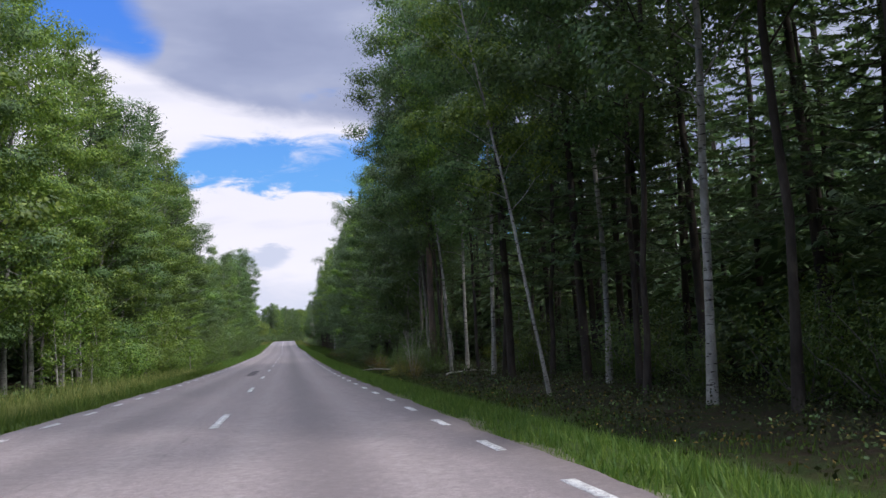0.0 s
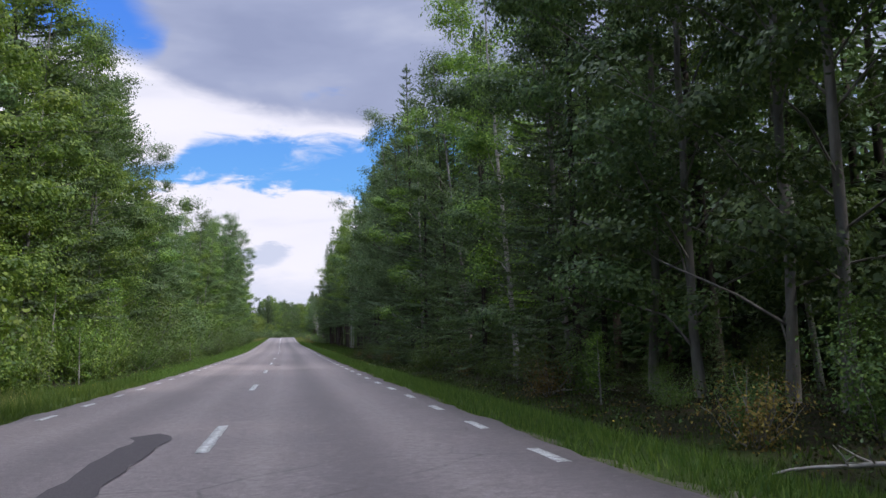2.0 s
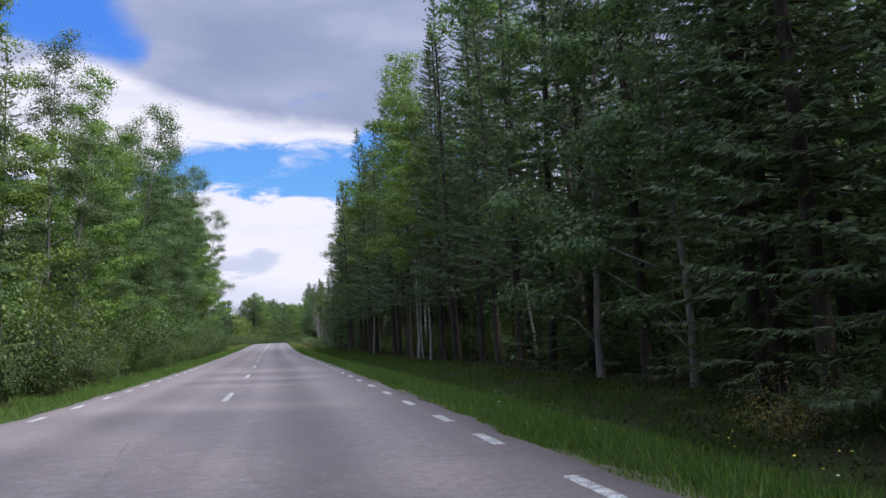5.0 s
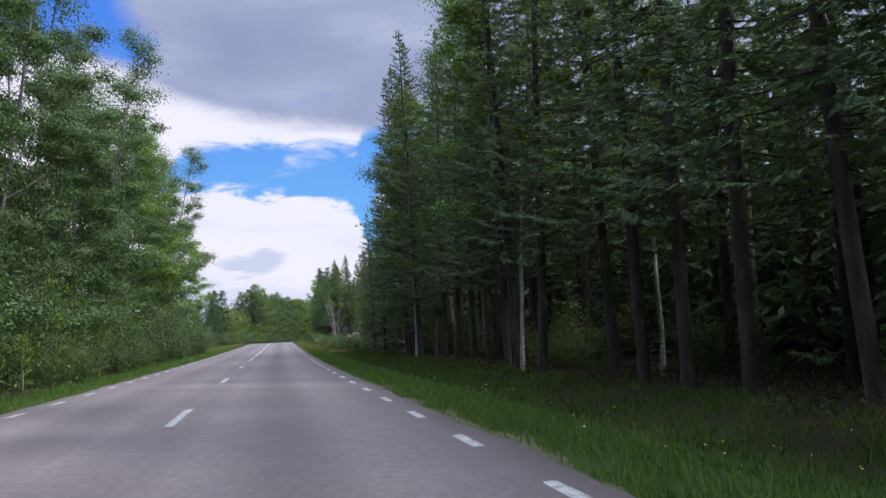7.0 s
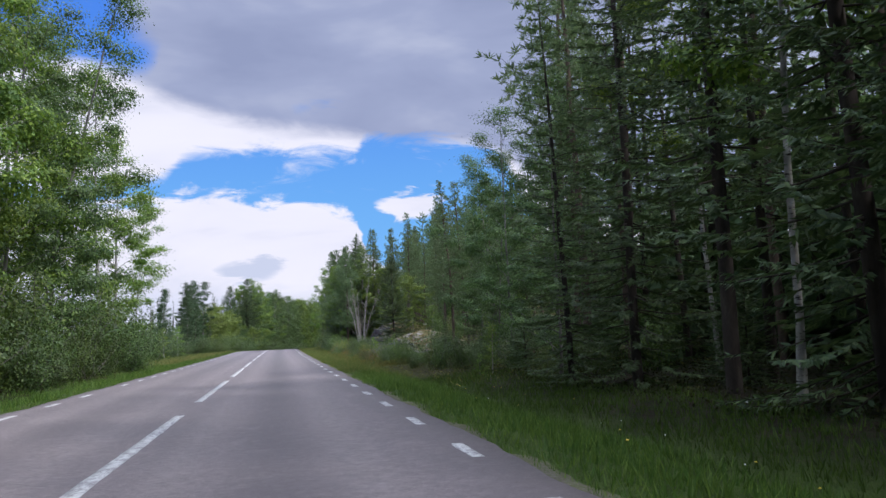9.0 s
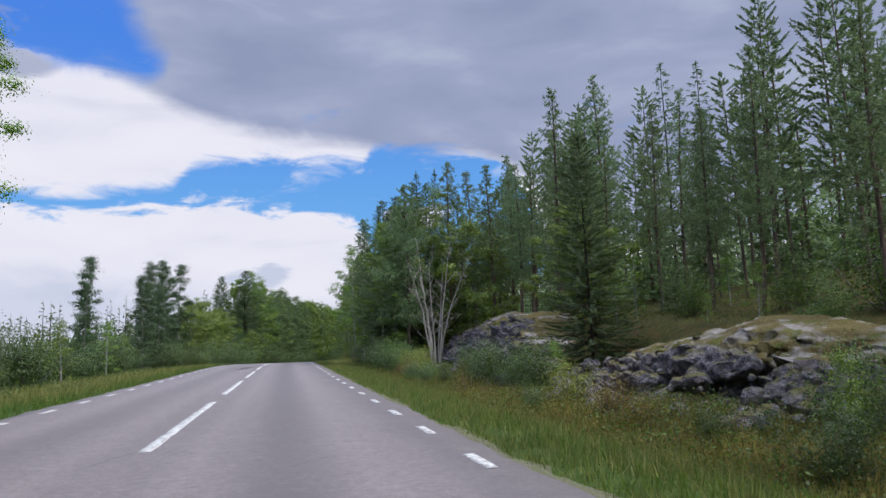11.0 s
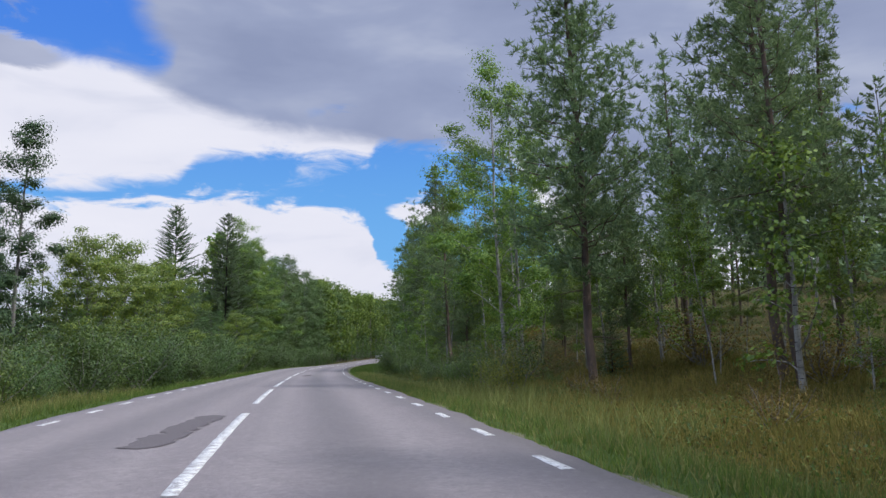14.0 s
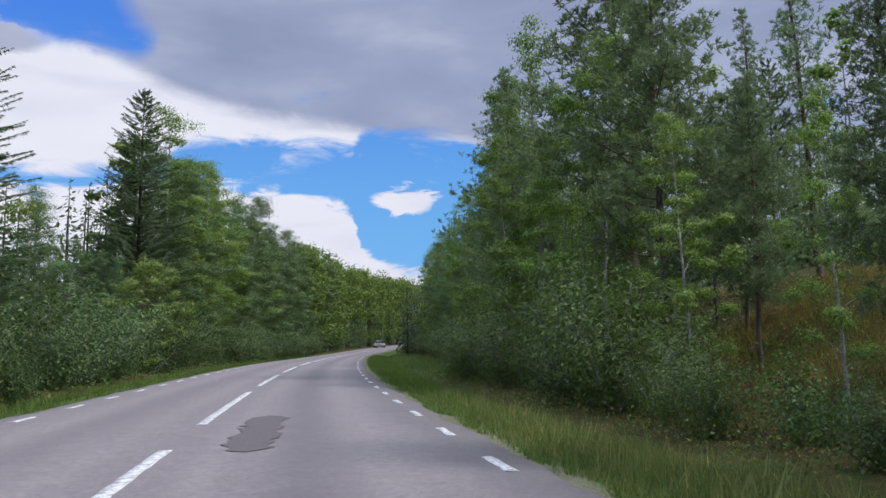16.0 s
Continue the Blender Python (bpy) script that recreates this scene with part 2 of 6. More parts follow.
def leaf_material(name, dark, mid, light, through_colour, thin=0.36, rough=0.55):
    """Leaves that differ one by one and from tree to tree, and let some light through."""
    m, g, b = material(name, rough)
    geo = g.add("ShaderNodeNewGeometry")
    tree = g.add("ShaderNodeObjectInfo").outputs["Random"]
    c = g.ramp(geo.outputs["Random Per Island"], [(0.0, dark), (0.5, mid), (0.93, light), (1.0, tuple(v * 1.25 for v in light))])
    hsv = g.add("ShaderNodeHueSaturation")
    g.put(hsv.inputs["Hue"], g.math("ADD", 0.482, g.math("MULTIPLY", tree, 0.034)))
    g.put(hsv.inputs["Value"], g.math("ADD", 0.78, g.math("MULTIPLY", tree, 0.45)))
    g.put(hsv.inputs["Color"], c)
    g.put(b.inputs["Base Color"], hsv.outputs[0])
    b.inputs["Specular IOR Level"].default_value = 0.35 if rough < 0.65 else 0.14
    t = g.add("ShaderNodeBsdfTranslucent")
    g.put(t.inputs[0], g.mix(0.5, hsv.outputs[0], through_colour))
    mx = g.add("ShaderNodeMixShader")
    mx.inputs[0].default_value = thin
    g.tree.links.new(b.outputs[0], mx.inputs[1])
    g.tree.links.new(t.outputs[0], mx.inputs[2])
    g.tree.links.new(mx.outputs[0], m.node_tree.nodes["Material Output"].inputs[0])
    return m


def bark_material(name, colours, scale, marks=None, rough=0.9):
    m, g, b = material(name, rough)
    p = place(g)
    stretch = g.add("ShaderNodeMapping")
    stretch.inputs["Scale"].default_value = scale
    g.put(stretch.inputs["Vector"], p)
    n = g.noise(stretch.outputs[0], 6.0, 6.0, 0.65)
    c = g.ramp(n, [(0.3, colours[0]), (0.55, colours[1]), (0.75, colours[2])])
    if marks:
        flat = g.add("ShaderNodeMapping")
        flat.inputs["Scale"].default_value = (2.0, 2.0, 9.0)
        g.put(flat.inputs["Vector"], p)
        k = g.smooth(g.noise(flat.outputs[0], 3.0, 3.0, 0.6), 0.58, 0.64)
        c = g.mix(k, c, marks)
    g.put(b.inputs["Base Color"], c)
    bump(g, b, n, 0.7, 0.03)
    return m


M = {}
M["birch_leaf"] = leaf_material("birch_leaf", (0.038, 0.082, 0.015), (0.108, 0.183, 0.03), (0.23, 0.312, 0.048), (0.26, 0.38, 0.03))
M["alder_leaf"] = leaf_material("alder_leaf", (0.034, 0.074, 0.016), (0.094, 0.161, 0.03), (0.20, 0.278, 0.046), (0.23, 0.35, 0.03))
# leaf green with shade put into its colour, for the dimmer stretches
M["shade_dark_leaf"] = leaf_material("shade_dark_leaf", (0.03, 0.062, 0.02), (0.066, 0.117, 0.036), (0.13, 0.195, 0.055), (0.16, 0.25, 0.045), 0.3)
M["maple_leaf"] = leaf_material("maple_leaf", (0.05, 0.095, 0.018), (0.12, 0.188, 0.034), (0.235, 0.30, 0.05), (0.28, 0.37, 0.03), 0.34)
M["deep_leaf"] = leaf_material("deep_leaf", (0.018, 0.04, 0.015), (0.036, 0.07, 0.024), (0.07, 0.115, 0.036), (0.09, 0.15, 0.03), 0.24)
M["yellow_leaf"] = leaf_material("yellow_leaf", (0.075, 0.095, 0.018), (0.15, 0.17, 0.028), (0.27, 0.27, 0.04), (0.29, 0.3, 0.03))
M["spruce_needle"] = leaf_material("spruce_needle", (0.034, 0.060, 0.026), (0.068, 0.110, 0.045), (0.125, 0.175, 0.066), (0.145, 0.21, 0.055), 0.32, 0.6)
M["pine_needle"] = leaf_material("pine_needle", (0.065, 0.105, 0.052), (0.12, 0.175, 0.082), (0.21, 0.27, 0.125), (0.22, 0.31, 0.10), 0.4, 0.6)
M["shrub_leaf"] = leaf_material("shrub_leaf", (0.034, 0.066, 0.018), (0.07, 0.118, 0.029), (0.14, 0.19, 0.042), (0.18, 0.26, 0.03))
M["willow_leaf"] = leaf_material("willow_leaf", (0.027, 0.05, 0.016), (0.055, 0.094, 0.027), (0.11, 0.155, 0.045), (0.13, 0.2, 0.033), 0.3)
# the verge grass again, its colour darkened for the forest's shade
M["grass_painted_shade"] = leaf_material("grass_painted_shade", (0.022, 0.046, 0.008), (0.045, 0.082, 0.013), (0.085, 0.125, 0.024), (0.10, 0.15, 0.02), 0.35, 0.7)
M["dry_leaf"] = leaf_material("dry_leaf", (0.08, 0.055, 0.018), (0.15, 0.105, 0.032), (0.24, 0.18, 0.055), (0.24, 0.18, 0.045), 0.25, 0.8)
# undergrowth leaf with forest shade put into its colour; heath_leaf is the open-ground tone
M["shade_dark_moss_leaf"] = leaf_material("shade_dark_moss_leaf", (0.013, 0.017, 0.006), (0.027, 0.033, 0.01), (0.052, 0.055, 0.017), (0.05, 0.06, 0.015), 0.2, 0.8)
M["heath_leaf"] = leaf_material("heath_leaf", (0.05, 0.06, 0.014), (0.10, 0.105, 0.026), (0.18, 0.16, 0.045), (0.18, 0.18, 0.04), 0.25, 0.8)
M["grass"] = leaf_material("grass", (0.034, 0.076, 0.013), (0.074, 0.132, 0.022), (0.15, 0.2, 0.04), (0.18, 0.26, 0.03), 0.4, 0.6)
M["heath_grass"] = leaf_material("heath_grass", (0.075, 0.085, 0.018), (0.17, 0.15, 0.036), (0.29, 0.23, 0.065), (0.28, 0.25, 0.055), 0.35, 0.7)
M["dry_grass"] = leaf_material("dry_grass", (0.085, 0.105, 0.028), (0.16, 0.175, 0.05), (0.27, 0.26, 0.095), (0.26, 0.28, 0.075), 0.35, 0.7)
M["birch_bark"] = bark_material("birch_bark", ((0.15, 0.14, 0.125), (0.31, 0.295, 0.27), (0.50, 0.48, 0.445)), (1, 1, 0.5), (0.04, 0.035, 0.03))
M["grey_bark"] = bark_material("grey_bark", ((0.10, 0.09, 0.08), (0.19, 0.175, 0.16), (0.28, 0.26, 0.24)), (1, 1, 0.25))
M["spruce_bark"] = bark_material("spruce_bark", ((0.025, 0.021, 0.019), (0.055, 0.045, 0.038), (0.10, 0.085, 0.07)), (1, 1, 0.3))
M["pine_bark"] = bark_material("pine_bark", ((0.05, 0.04, 0.034), (0.115, 0.085, 0.068), (0.21, 0.145, 0.105)), (1, 1, 0.3))
M["dead_wood"] = bark_material("dead_wood", ((0.22, 0.2, 0.18), (0.38, 0.35, 0.32), (0.52, 0.49, 0.45)), (1, 1, 0.2))


def flower_material(name, colour):
    m, g, b = material(name, 0.6)
    g.put(b.inputs["Base Color"], g.mix(g.noise(place(g), 40.0), colour, tuple(v * 0.8 for v in colour)))
    return m


M["yellow_flower"] = flower_material("yellow_flower", (0.75, 0.55, 0.03))
M["white_flower"] = flower_material("white_flower", (0.75, 0.74, 0.70))

# asphalt: stones, wheel tracks along the road (u across, v along, in metres), bleached and tarred places; darker from s
# = 118 and from 205, warmer before 150
m, g, b = material("asphalt", 0.82)
uv = road_map(g)
su = g.add("ShaderNodeSeparateXYZ")
g.put(su.inputs[0], uv)
pos = world_place(g)
stones = g.add("ShaderNodeTexVoronoi")
g.put(stones.inputs["Vector"], pos)
stones.inputs["Scale"].default_value = 95.0
grit = g.noise(pos, 55.0, 4.0, 0.7)
long = g.add("ShaderNodeMapping")
long.inputs["Scale"].default_value = (1.0, 0.05, 1.0)
g.put(long.inputs["Vector"], uv)
lanes = g.noise(long.outputs[0], 1.3, 4.0, 0.6)
patchy = g.noise(pos, 0.35, 4.0, 0.6, 0.6)
c = g.ramp(stones.outputs["Color"], [(0.0, (0.14, 0.112, 0.116)), (0.55, (0.232, 0.188, 0.193)), (1.0, (0.385, 0.32, 0.322))])
c = g.mix(g.smooth(grit, 0.35, 0.75), c, (0.152, 0.128, 0.132))
c = g.mix(g.smooth(lanes, 0.42, 0.66, 0.0, 0.5), c, (0.158, 0.133, 0.138))


def band(centre, half):
    d = g.math("ABSOLUTE", g.math("SUBTRACT", su.outputs[0], centre))
    return g.smooth(g.math("ADD", d, g.math("MULTIPLY", g.math("SUBTRACT", patchy, 0.5), 0.3)), half, 0.0)


oil = g.math("MAXIMUM", band(1.5, 0.6), g.math("MULTIPLY", band(-1.6, 0.6), 0.5))
c = g.mix(g.math("MULTIPLY", oil, 0.8), c, (0.112, 0.095, 0.100))
edge_dark = g.smooth(g.math("ADD", su.outputs[0], g.math("MULTIPLY", g.math("SUBTRACT", patchy, 0.5), 0.9)), 2.75, 3.35)
c = g.mix(g.math("MULTIPLY", edge_dark, 0.6), c, (0.122, 0.105, 0.110))
pale = g.math("MAXIMUM", band(2.35, 0.5), g.math("MAXIMUM", band(-2.35, 0.5), g.math("MAXIMUM", band(-0.7, 0.4), band(0.65, 0.35))))
mott = g.noise(pos, 2.6, 6.0, 0.7)
c = g.mix(g.smooth(mott, 0.5, 0.72, 0.0, 0.45), c, (0.33, 0.285, 0.275))
c = g.mix(g.smooth(mott, 0.44, 0.28, 0.0, 0.4), c, (0.105, 0.09, 0.094))
crack = edge_cells(g)
g.put(crack.inputs["Vector"], g.mix(0.12, pos, g.noise(pos, 1.5, 4.0, 0.6, 0.0, 1)))
crack.inputs["Scale"].default_value = 0.3
c = g.mix(g.math("MULTIPLY", g.smooth(crack.outputs["Distance"], 0.006, 0.001), g.smooth(patchy, 0.5, 0.6, 0.0, 0.8)), c, (0.05, 0.045, 0.045))
c = g.mix(g.math("MULTIPLY", g.math("MULTIPLY", pale, 0.5), g.smooth(g.noise(pos, 7.0, 5.0, 0.7), 0.3, 0.7)), c, (0.38, 0.325, 0.312))
speck = g.noise(pos, 11.0, 8.0, 0.85)
c = g.mix(g.smooth(speck, 0.5, 0.66, 0.0, 0.6), c, (0.40, 0.335, 0.34))
c = g.mix(g.smooth(speck, 0.5, 0.36, 0.0, 0.6), c, (0.085, 0.07, 0.076))
lane = g.math("MAXIMUM", band(1.62, 0.62), g.math("MULTIPLY", band(-1.6, 0.6), 0.6))
c = g.mix(g.math("MULTIPLY", g.math("MAXIMUM", lane, edge_dark), 0.42), c, (0.088, 0.074, 0.079))
c = g.mix(g.smooth(su.outputs[1], 118.0, 146.0, 0.0, 0.22), c, (0.085, 0.073, 0.077))
c = g.mix(g.smooth(su.outputs[1], 205.0, 240.0, 0.24, 0.4), c, (0.085, 0.073, 0.077))
c = g.mix(g.smooth(su.outputs[1], 150.0, 235.0, 0.16, 0.03), c, (0.27, 0.19, 0.165))
g.put(b.inputs["Base Color"], c)
g.put(b.inputs["Roughness"], g.smooth(grit, 0.2, 0.8, 0.68, 0.9))
bump(g, b, g.math("ADD", stones.outputs["Distance"], g.math("MULTIPLY", grit, 0.4)), 0.5, 0.006)
M["asphalt"] = m

m, g, b = material("tar_patch", 0.9)
n = g.noise(world_place(g), 60.0, 4.0, 0.7)
g.put(b.inputs["Base Color"], g.ramp(n, [(0.3, (0.066, 0.057, 0.061)), (0.7, (0.135, 0.115, 0.119))]))
bump(g, b, n, 0.5, 0.006)
M["tar"] = m

m, g, b = material("road_paint", 0.6)
pos = world_place(g)
wear = g.smooth(g.math("ADD", g.noise(pos, 9.0, 5.0, 0.65), g.math("MULTIPLY", g.math("SUBTRACT", g.noise(pos, 80.0, 3.0, 0.6), 0.5), 0.9)), 0.47, 0.57)
c = g.ramp(g.noise(pos, 30.0), [(0.3, (0.46, 0.445, 0.435)), (0.7, (0.66, 0.65, 0.635))])
g.put(b.inputs["Base Color"], g.mix(g.math("MULTIPLY", wear, 0.9), c, (0.19, 0.165, 0.168)))
bump(g, b, g.noise(pos, 90.0), 0.3, 0.003)
M["paint"] = m

m, g, b = material("gravel", 0.95)
pos = world_place(g)
v = g.add("ShaderNodeTexVoronoi")
g.put(v.inputs["Vector"], pos)
v.inputs["Scale"].default_value = 45.0
c = g.ramp(v.outputs["Color"], [(0.0, (0.09, 0.075, 0.064)), (0.6, (0.15, 0.13, 0.11)), (1.0, (0.24, 0.21, 0.185))])
g.put(b.inputs["Base Color"], g.mix(g.smooth(g.noise(pos, 14.0, 7.0, 0.8), 0.4, 0.6, 0.0, 0.85), c, g.ramp(g.noise(pos, 50.0, 4.0, 0.7), [(0.3, (0.05, 0.07, 0.014)), (0.7, (0.13, 0.15, 0.035))])))
bump(g, b, v.outputs["Distance"], 0.8, 0.02)
M["gravel"] = m

m, g, b = material("ground", 0.95)
pos = world_place(g)
uv = road_map(g)
su = g.add("ShaderNodeSeparateXYZ")
g.put(su.inputs[0], uv)
n1, n2, n3 = g.noise(pos, 0.45, 5.0, 0.6), g.noise(pos, 4.0, 5.0, 0.7), g.noise(pos, 24.0, 4.0, 0.7)
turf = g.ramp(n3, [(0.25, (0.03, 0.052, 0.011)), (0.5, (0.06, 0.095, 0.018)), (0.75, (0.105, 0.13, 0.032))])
# litter and moss tones lowered to paint the shade under the trees
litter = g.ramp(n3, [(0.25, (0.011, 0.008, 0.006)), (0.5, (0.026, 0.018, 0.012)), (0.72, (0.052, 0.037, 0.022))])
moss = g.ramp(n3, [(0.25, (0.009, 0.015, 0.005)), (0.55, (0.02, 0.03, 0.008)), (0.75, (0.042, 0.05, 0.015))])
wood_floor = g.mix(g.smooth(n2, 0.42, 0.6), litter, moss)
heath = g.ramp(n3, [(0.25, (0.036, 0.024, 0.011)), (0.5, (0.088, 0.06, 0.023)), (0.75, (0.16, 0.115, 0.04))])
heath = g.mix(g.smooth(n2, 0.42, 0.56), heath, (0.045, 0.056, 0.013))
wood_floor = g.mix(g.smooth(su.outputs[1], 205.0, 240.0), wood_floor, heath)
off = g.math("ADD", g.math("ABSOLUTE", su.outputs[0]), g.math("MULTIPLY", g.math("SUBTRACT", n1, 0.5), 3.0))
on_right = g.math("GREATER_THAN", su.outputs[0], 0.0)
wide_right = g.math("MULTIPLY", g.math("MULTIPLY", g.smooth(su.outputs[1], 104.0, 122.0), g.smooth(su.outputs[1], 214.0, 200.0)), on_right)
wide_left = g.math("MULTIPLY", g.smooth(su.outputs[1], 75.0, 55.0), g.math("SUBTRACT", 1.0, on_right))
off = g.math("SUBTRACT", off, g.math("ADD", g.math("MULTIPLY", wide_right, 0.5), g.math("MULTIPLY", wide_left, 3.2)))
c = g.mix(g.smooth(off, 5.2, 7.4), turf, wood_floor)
g.put(b.inputs["Base Color"], c)
bump(g, b, g.math("ADD", n3, n2), 0.9, 0.08)
M["ground"] = m

m, g, b = material("rock", 0.88)
pos = world_place(g)
n1, n2 = g.noise(pos, 0.9, 6.0, 0.65, 0.8), g.noise(pos, 6.0, 8.0, 0.75, 0.4)
cr = edge_cells(g)
g.put(cr.inputs["Vector"], g.mix(0.22, pos, g.noise(pos, 1.8, 6.0, 0.7, 0.0, 1)))
cr.inputs["Scale"].default_value = 3.4
c = g.ramp(n2, [(0.25, (0.045, 0.041, 0.05)), (0.46, (0.125, 0.113, 0.132)), (0.6, (0.25, 0.225, 0.24)), (0.74, (0.46, 0.43, 0.42))])
c = g.mix(g.smooth(n1, 0.5, 0.68, 0.0, 0.6), c, (0.23, 0.165, 0.155))
up = g.add("ShaderNodeSeparateXYZ")
g.put(up.inputs[0], g.add("ShaderNodeNewGeometry").outputs["Normal"])
c = g.mix(g.math("MULTIPLY", g.smooth(up.outputs[2], 0.62, 0.92), g.smooth(n1, 0.36, 0.52)), c, (0.14, 0.125, 0.05))
c = g.mix(g.smooth(g.noise(pos, 5.0, 4.0, 0.6), 0.62, 0.7, 0.0, 0.55), c, (0.36, 0.37, 0.34))
c = g.mix(g.math("MULTIPLY", g.smooth(cr.outputs["Distance"], 0.035, 0.0, 0.0, 0.7), g.smooth(n2, 0.4, 0.6)), c, (0.05, 0.045, 0.045))
c = g.mix(g.smooth(g.noise(pos, 2.2, 6.0, 0.7), 0.55, 0.68, 0.0, 0.65), c, (0.16, 0.145, 0.07))
g.put(b.inputs["Base Color"], c)
chips = g.add("ShaderNodeTexVoronoi")
g.put(chips.inputs["Vector"], g.mix(0.15, pos, g.noise(pos, 4.0, 5.0, 0.7, 0.0, 1)))
chips.inputs["Scale"].default_value = 6.5
bump(g, b, g.math("ADD", n2, g.math("ADD", n1, g.math("MULTIPLY", chips.outputs["Distance"], 1.6))), 1.0, 0.11)
M["rock"] = m


m, g, b = material("mossy_rock", 0.95)
pos = world_place(g)
n1, n2, n3 = g.noise(pos, 0.7, 6.0, 0.65, 0.6), g.noise(pos, 5.0, 7.0, 0.72), g.noise(pos, 28.0, 5.0, 0.7)
stone = g.ramp(n2, [(0.3, (0.15, 0.13, 0.125)), (0.55, (0.30, 0.27, 0.255)), (0.75, (0.46, 0.43, 0.40))])
dry = g.ramp(n3, [(0.25, (0.06, 0.045, 0.018)), (0.5, (0.13, 0.10, 0.04)), (0.75, (0.22, 0.185, 0.07))])
green = g.ramp(n3, [(0.25, (0.05, 0.06, 0.014)), (0.7, (0.14, 0.15, 0.035))])
c = g.mix(g.smooth(n1, 0.40, 0.52), stone, dry)
c = g.mix(g.smooth(g.noise(pos, 1.6, 5.0, 0.65), 0.54, 0.64), c, green)
g.put(b.inputs["Base Color"], c)
bump(g, b, g.math("ADD", n2, g.math("MULTIPLY", n3, 0.6)), 1.0, 0.06)
M["mossy_rock"] = m


def paint_material(name, colour, rough, metal=0.0):
    m, g, b = material(name, rough)
    n = g.noise(place(g), 6.0, 4.0, 0.6)
    g.put(b.inputs["Base Color"], g.mix(g.math("MULTIPLY", n, 0.25), colour, tuple(v * 0.6 for v in colour)))
    b.inputs["Metallic"].default_value = metal
    return m


M["car_paint"] = paint_material("car_paint", (0.42, 0.42, 0.44), 0.3, 0.4)
M["car_glass"] = paint_material("car_glass", (0.02, 0.022, 0.025), 0.08)
M["rubber"] = paint_material("rubber", (0.02, 0.02, 0.02), 0.85)
M["lamp_glass"] = paint_material("lamp_glass", (0.7, 0.7, 0.68), 0.15)

# ---------------------------------------------------------------- mesh helpers


def mesh(name, verts, faces, mat, smooth_faces=False):
    """A mesh from arrays; faces all have the same number of corners."""
    verts, faces = np.asarray(verts, np.float32).reshape(-1, 3), np.asarray(faces, np.int32)
    n, k = faces.shape
    me = bpy.data.meshes.new(name)
    me.vertices.add(len(verts))
    me.vertices.foreach_set("co", verts.ravel())
    me.loops.add(n * k)
    me.loops.foreach_set("vertex_index", faces.ravel())
    me.polygons.add(n)
    me.polygons.foreach_set("loop_start", np.arange(0, n * k, k, dtype=np.int32))
    me.update(calc_edges=True)
    if smooth_faces:
        me.polygons.foreach_set("use_smooth", np.ones(n, bool))
    me.materials.append(mat)
    return me


def under(name, me, parent, label=""):
    ob = new(name, me)
    ob.parent = parent
    return tagged(ob, label)


def part(name, bm, mat, parent, label=""):
    """Link a bmesh as one mesh object under a thing or a part."""
    me = bpy.data.meshes.new(name)
    bm.to_mesh(me)
    bm.free()
    me.materials.append(mat)
    return under(name, me, parent, label)


def road_uv(me):
    """A map in metres: across and along the road."""
    co = np.empty(len(me.vertices) * 3, np.float32)
    me.vertices.foreach_get("co", co)
    s, lat = along(co.reshape(-1, 3))
    idx = np.empty(len(me.loops), np.int32)
    me.loops.foreach_get("vertex_index", idx)
    layer = me.uv_layers.new(name="road")
    layer.data.foreach_set("uv", np.stack([lat, s], -1)[idx].astype(np.float32).ravel())


def along(p):
    """s and lat of world places."""
    p = np.asarray(p)
    s, lat = np.empty(len(p)), np.empty(len(p))
    for i in range(0, len(p), 4000):
        q = p[i:i + 4000]
        k = np.argmin((q[:, :1] - _x) ** 2 + (q[:, 1:2] - _y) ** 2, 1)
        dx, dy = q[:, 0] - _x[k], q[:, 1] - _y[k]
        s[i:i + 4000] = _s[k] + np.clip(dx * np.sin(_th[k]) + dy * np.cos(_th[k]), -0.6, 0.6)
        lat[i:i + 4000] = dx * np.cos(_th[k]) - dy * np.sin(_th[k])
    return s, lat


def tube(points, radii, sides=6):
    """Verts and quads of a tapered tube along points."""
    points = np.asarray(points, float)
    d = np.gradient(points, axis=0)
    d /= np.linalg.norm(d, axis=1)[:, None] + 1e-9
    ref = np.where(np.abs(d[:, 2:3]) > 0.9, [[1.0, 0, 0]], [[0, 0, 1.0]])
    a = np.cross(d, ref)
    a /= np.linalg.norm(a, axis=1)[:, None] + 1e-9
    b = np.cross(d, a)
    ang = np.arange(sides) * 2 * np.pi / sides
    v = points[:, None] + np.asarray(radii)[:, None, None] * (np.cos(ang)[None, :, None] * a[:, None] + np.sin(ang)[None, :, None] * b[:, None])
    n = len(points)
    i, j = np.meshgrid(np.arange(n - 1), np.arange(sides), indexing="ij")
    j2 = (j + 1) % sides
    f = np.stack([i * sides + j, i * sides + j2, (i + 1) * sides + j2, (i + 1) * sides + j], -1).reshape(-1, 4)
    return v.reshape(-1, 3), f


def join(pieces):
    vs, fs, n = [], [], 0
    for v, f in pieces:
        vs.append(v)
        fs.append(f + n)
        n += len(v)
    return np.concatenate(vs), np.concatenate(fs)


def blades(centre, axis, side, length, width):
    """Kite-shaped leaves: centre, direction, sideways direction (arrays), length and width."""
    l, w = np.asarray(length)[:, None], np.asarray(width)[:, None]
    v = np.stack([centre - axis * l * 0.5, centre + side * w * 0.5 - axis * l * 0.08, centre + axis * l * 0.5, centre - side * w * 0.5 - axis * l * 0.08], 1)
    return v.reshape(-1, 3), np.arange(len(centre) * 4).reshape(-1, 4)


def unit(v):
    return v / (np.linalg.norm(v, axis=-1, keepdims=True) + 1e-9)


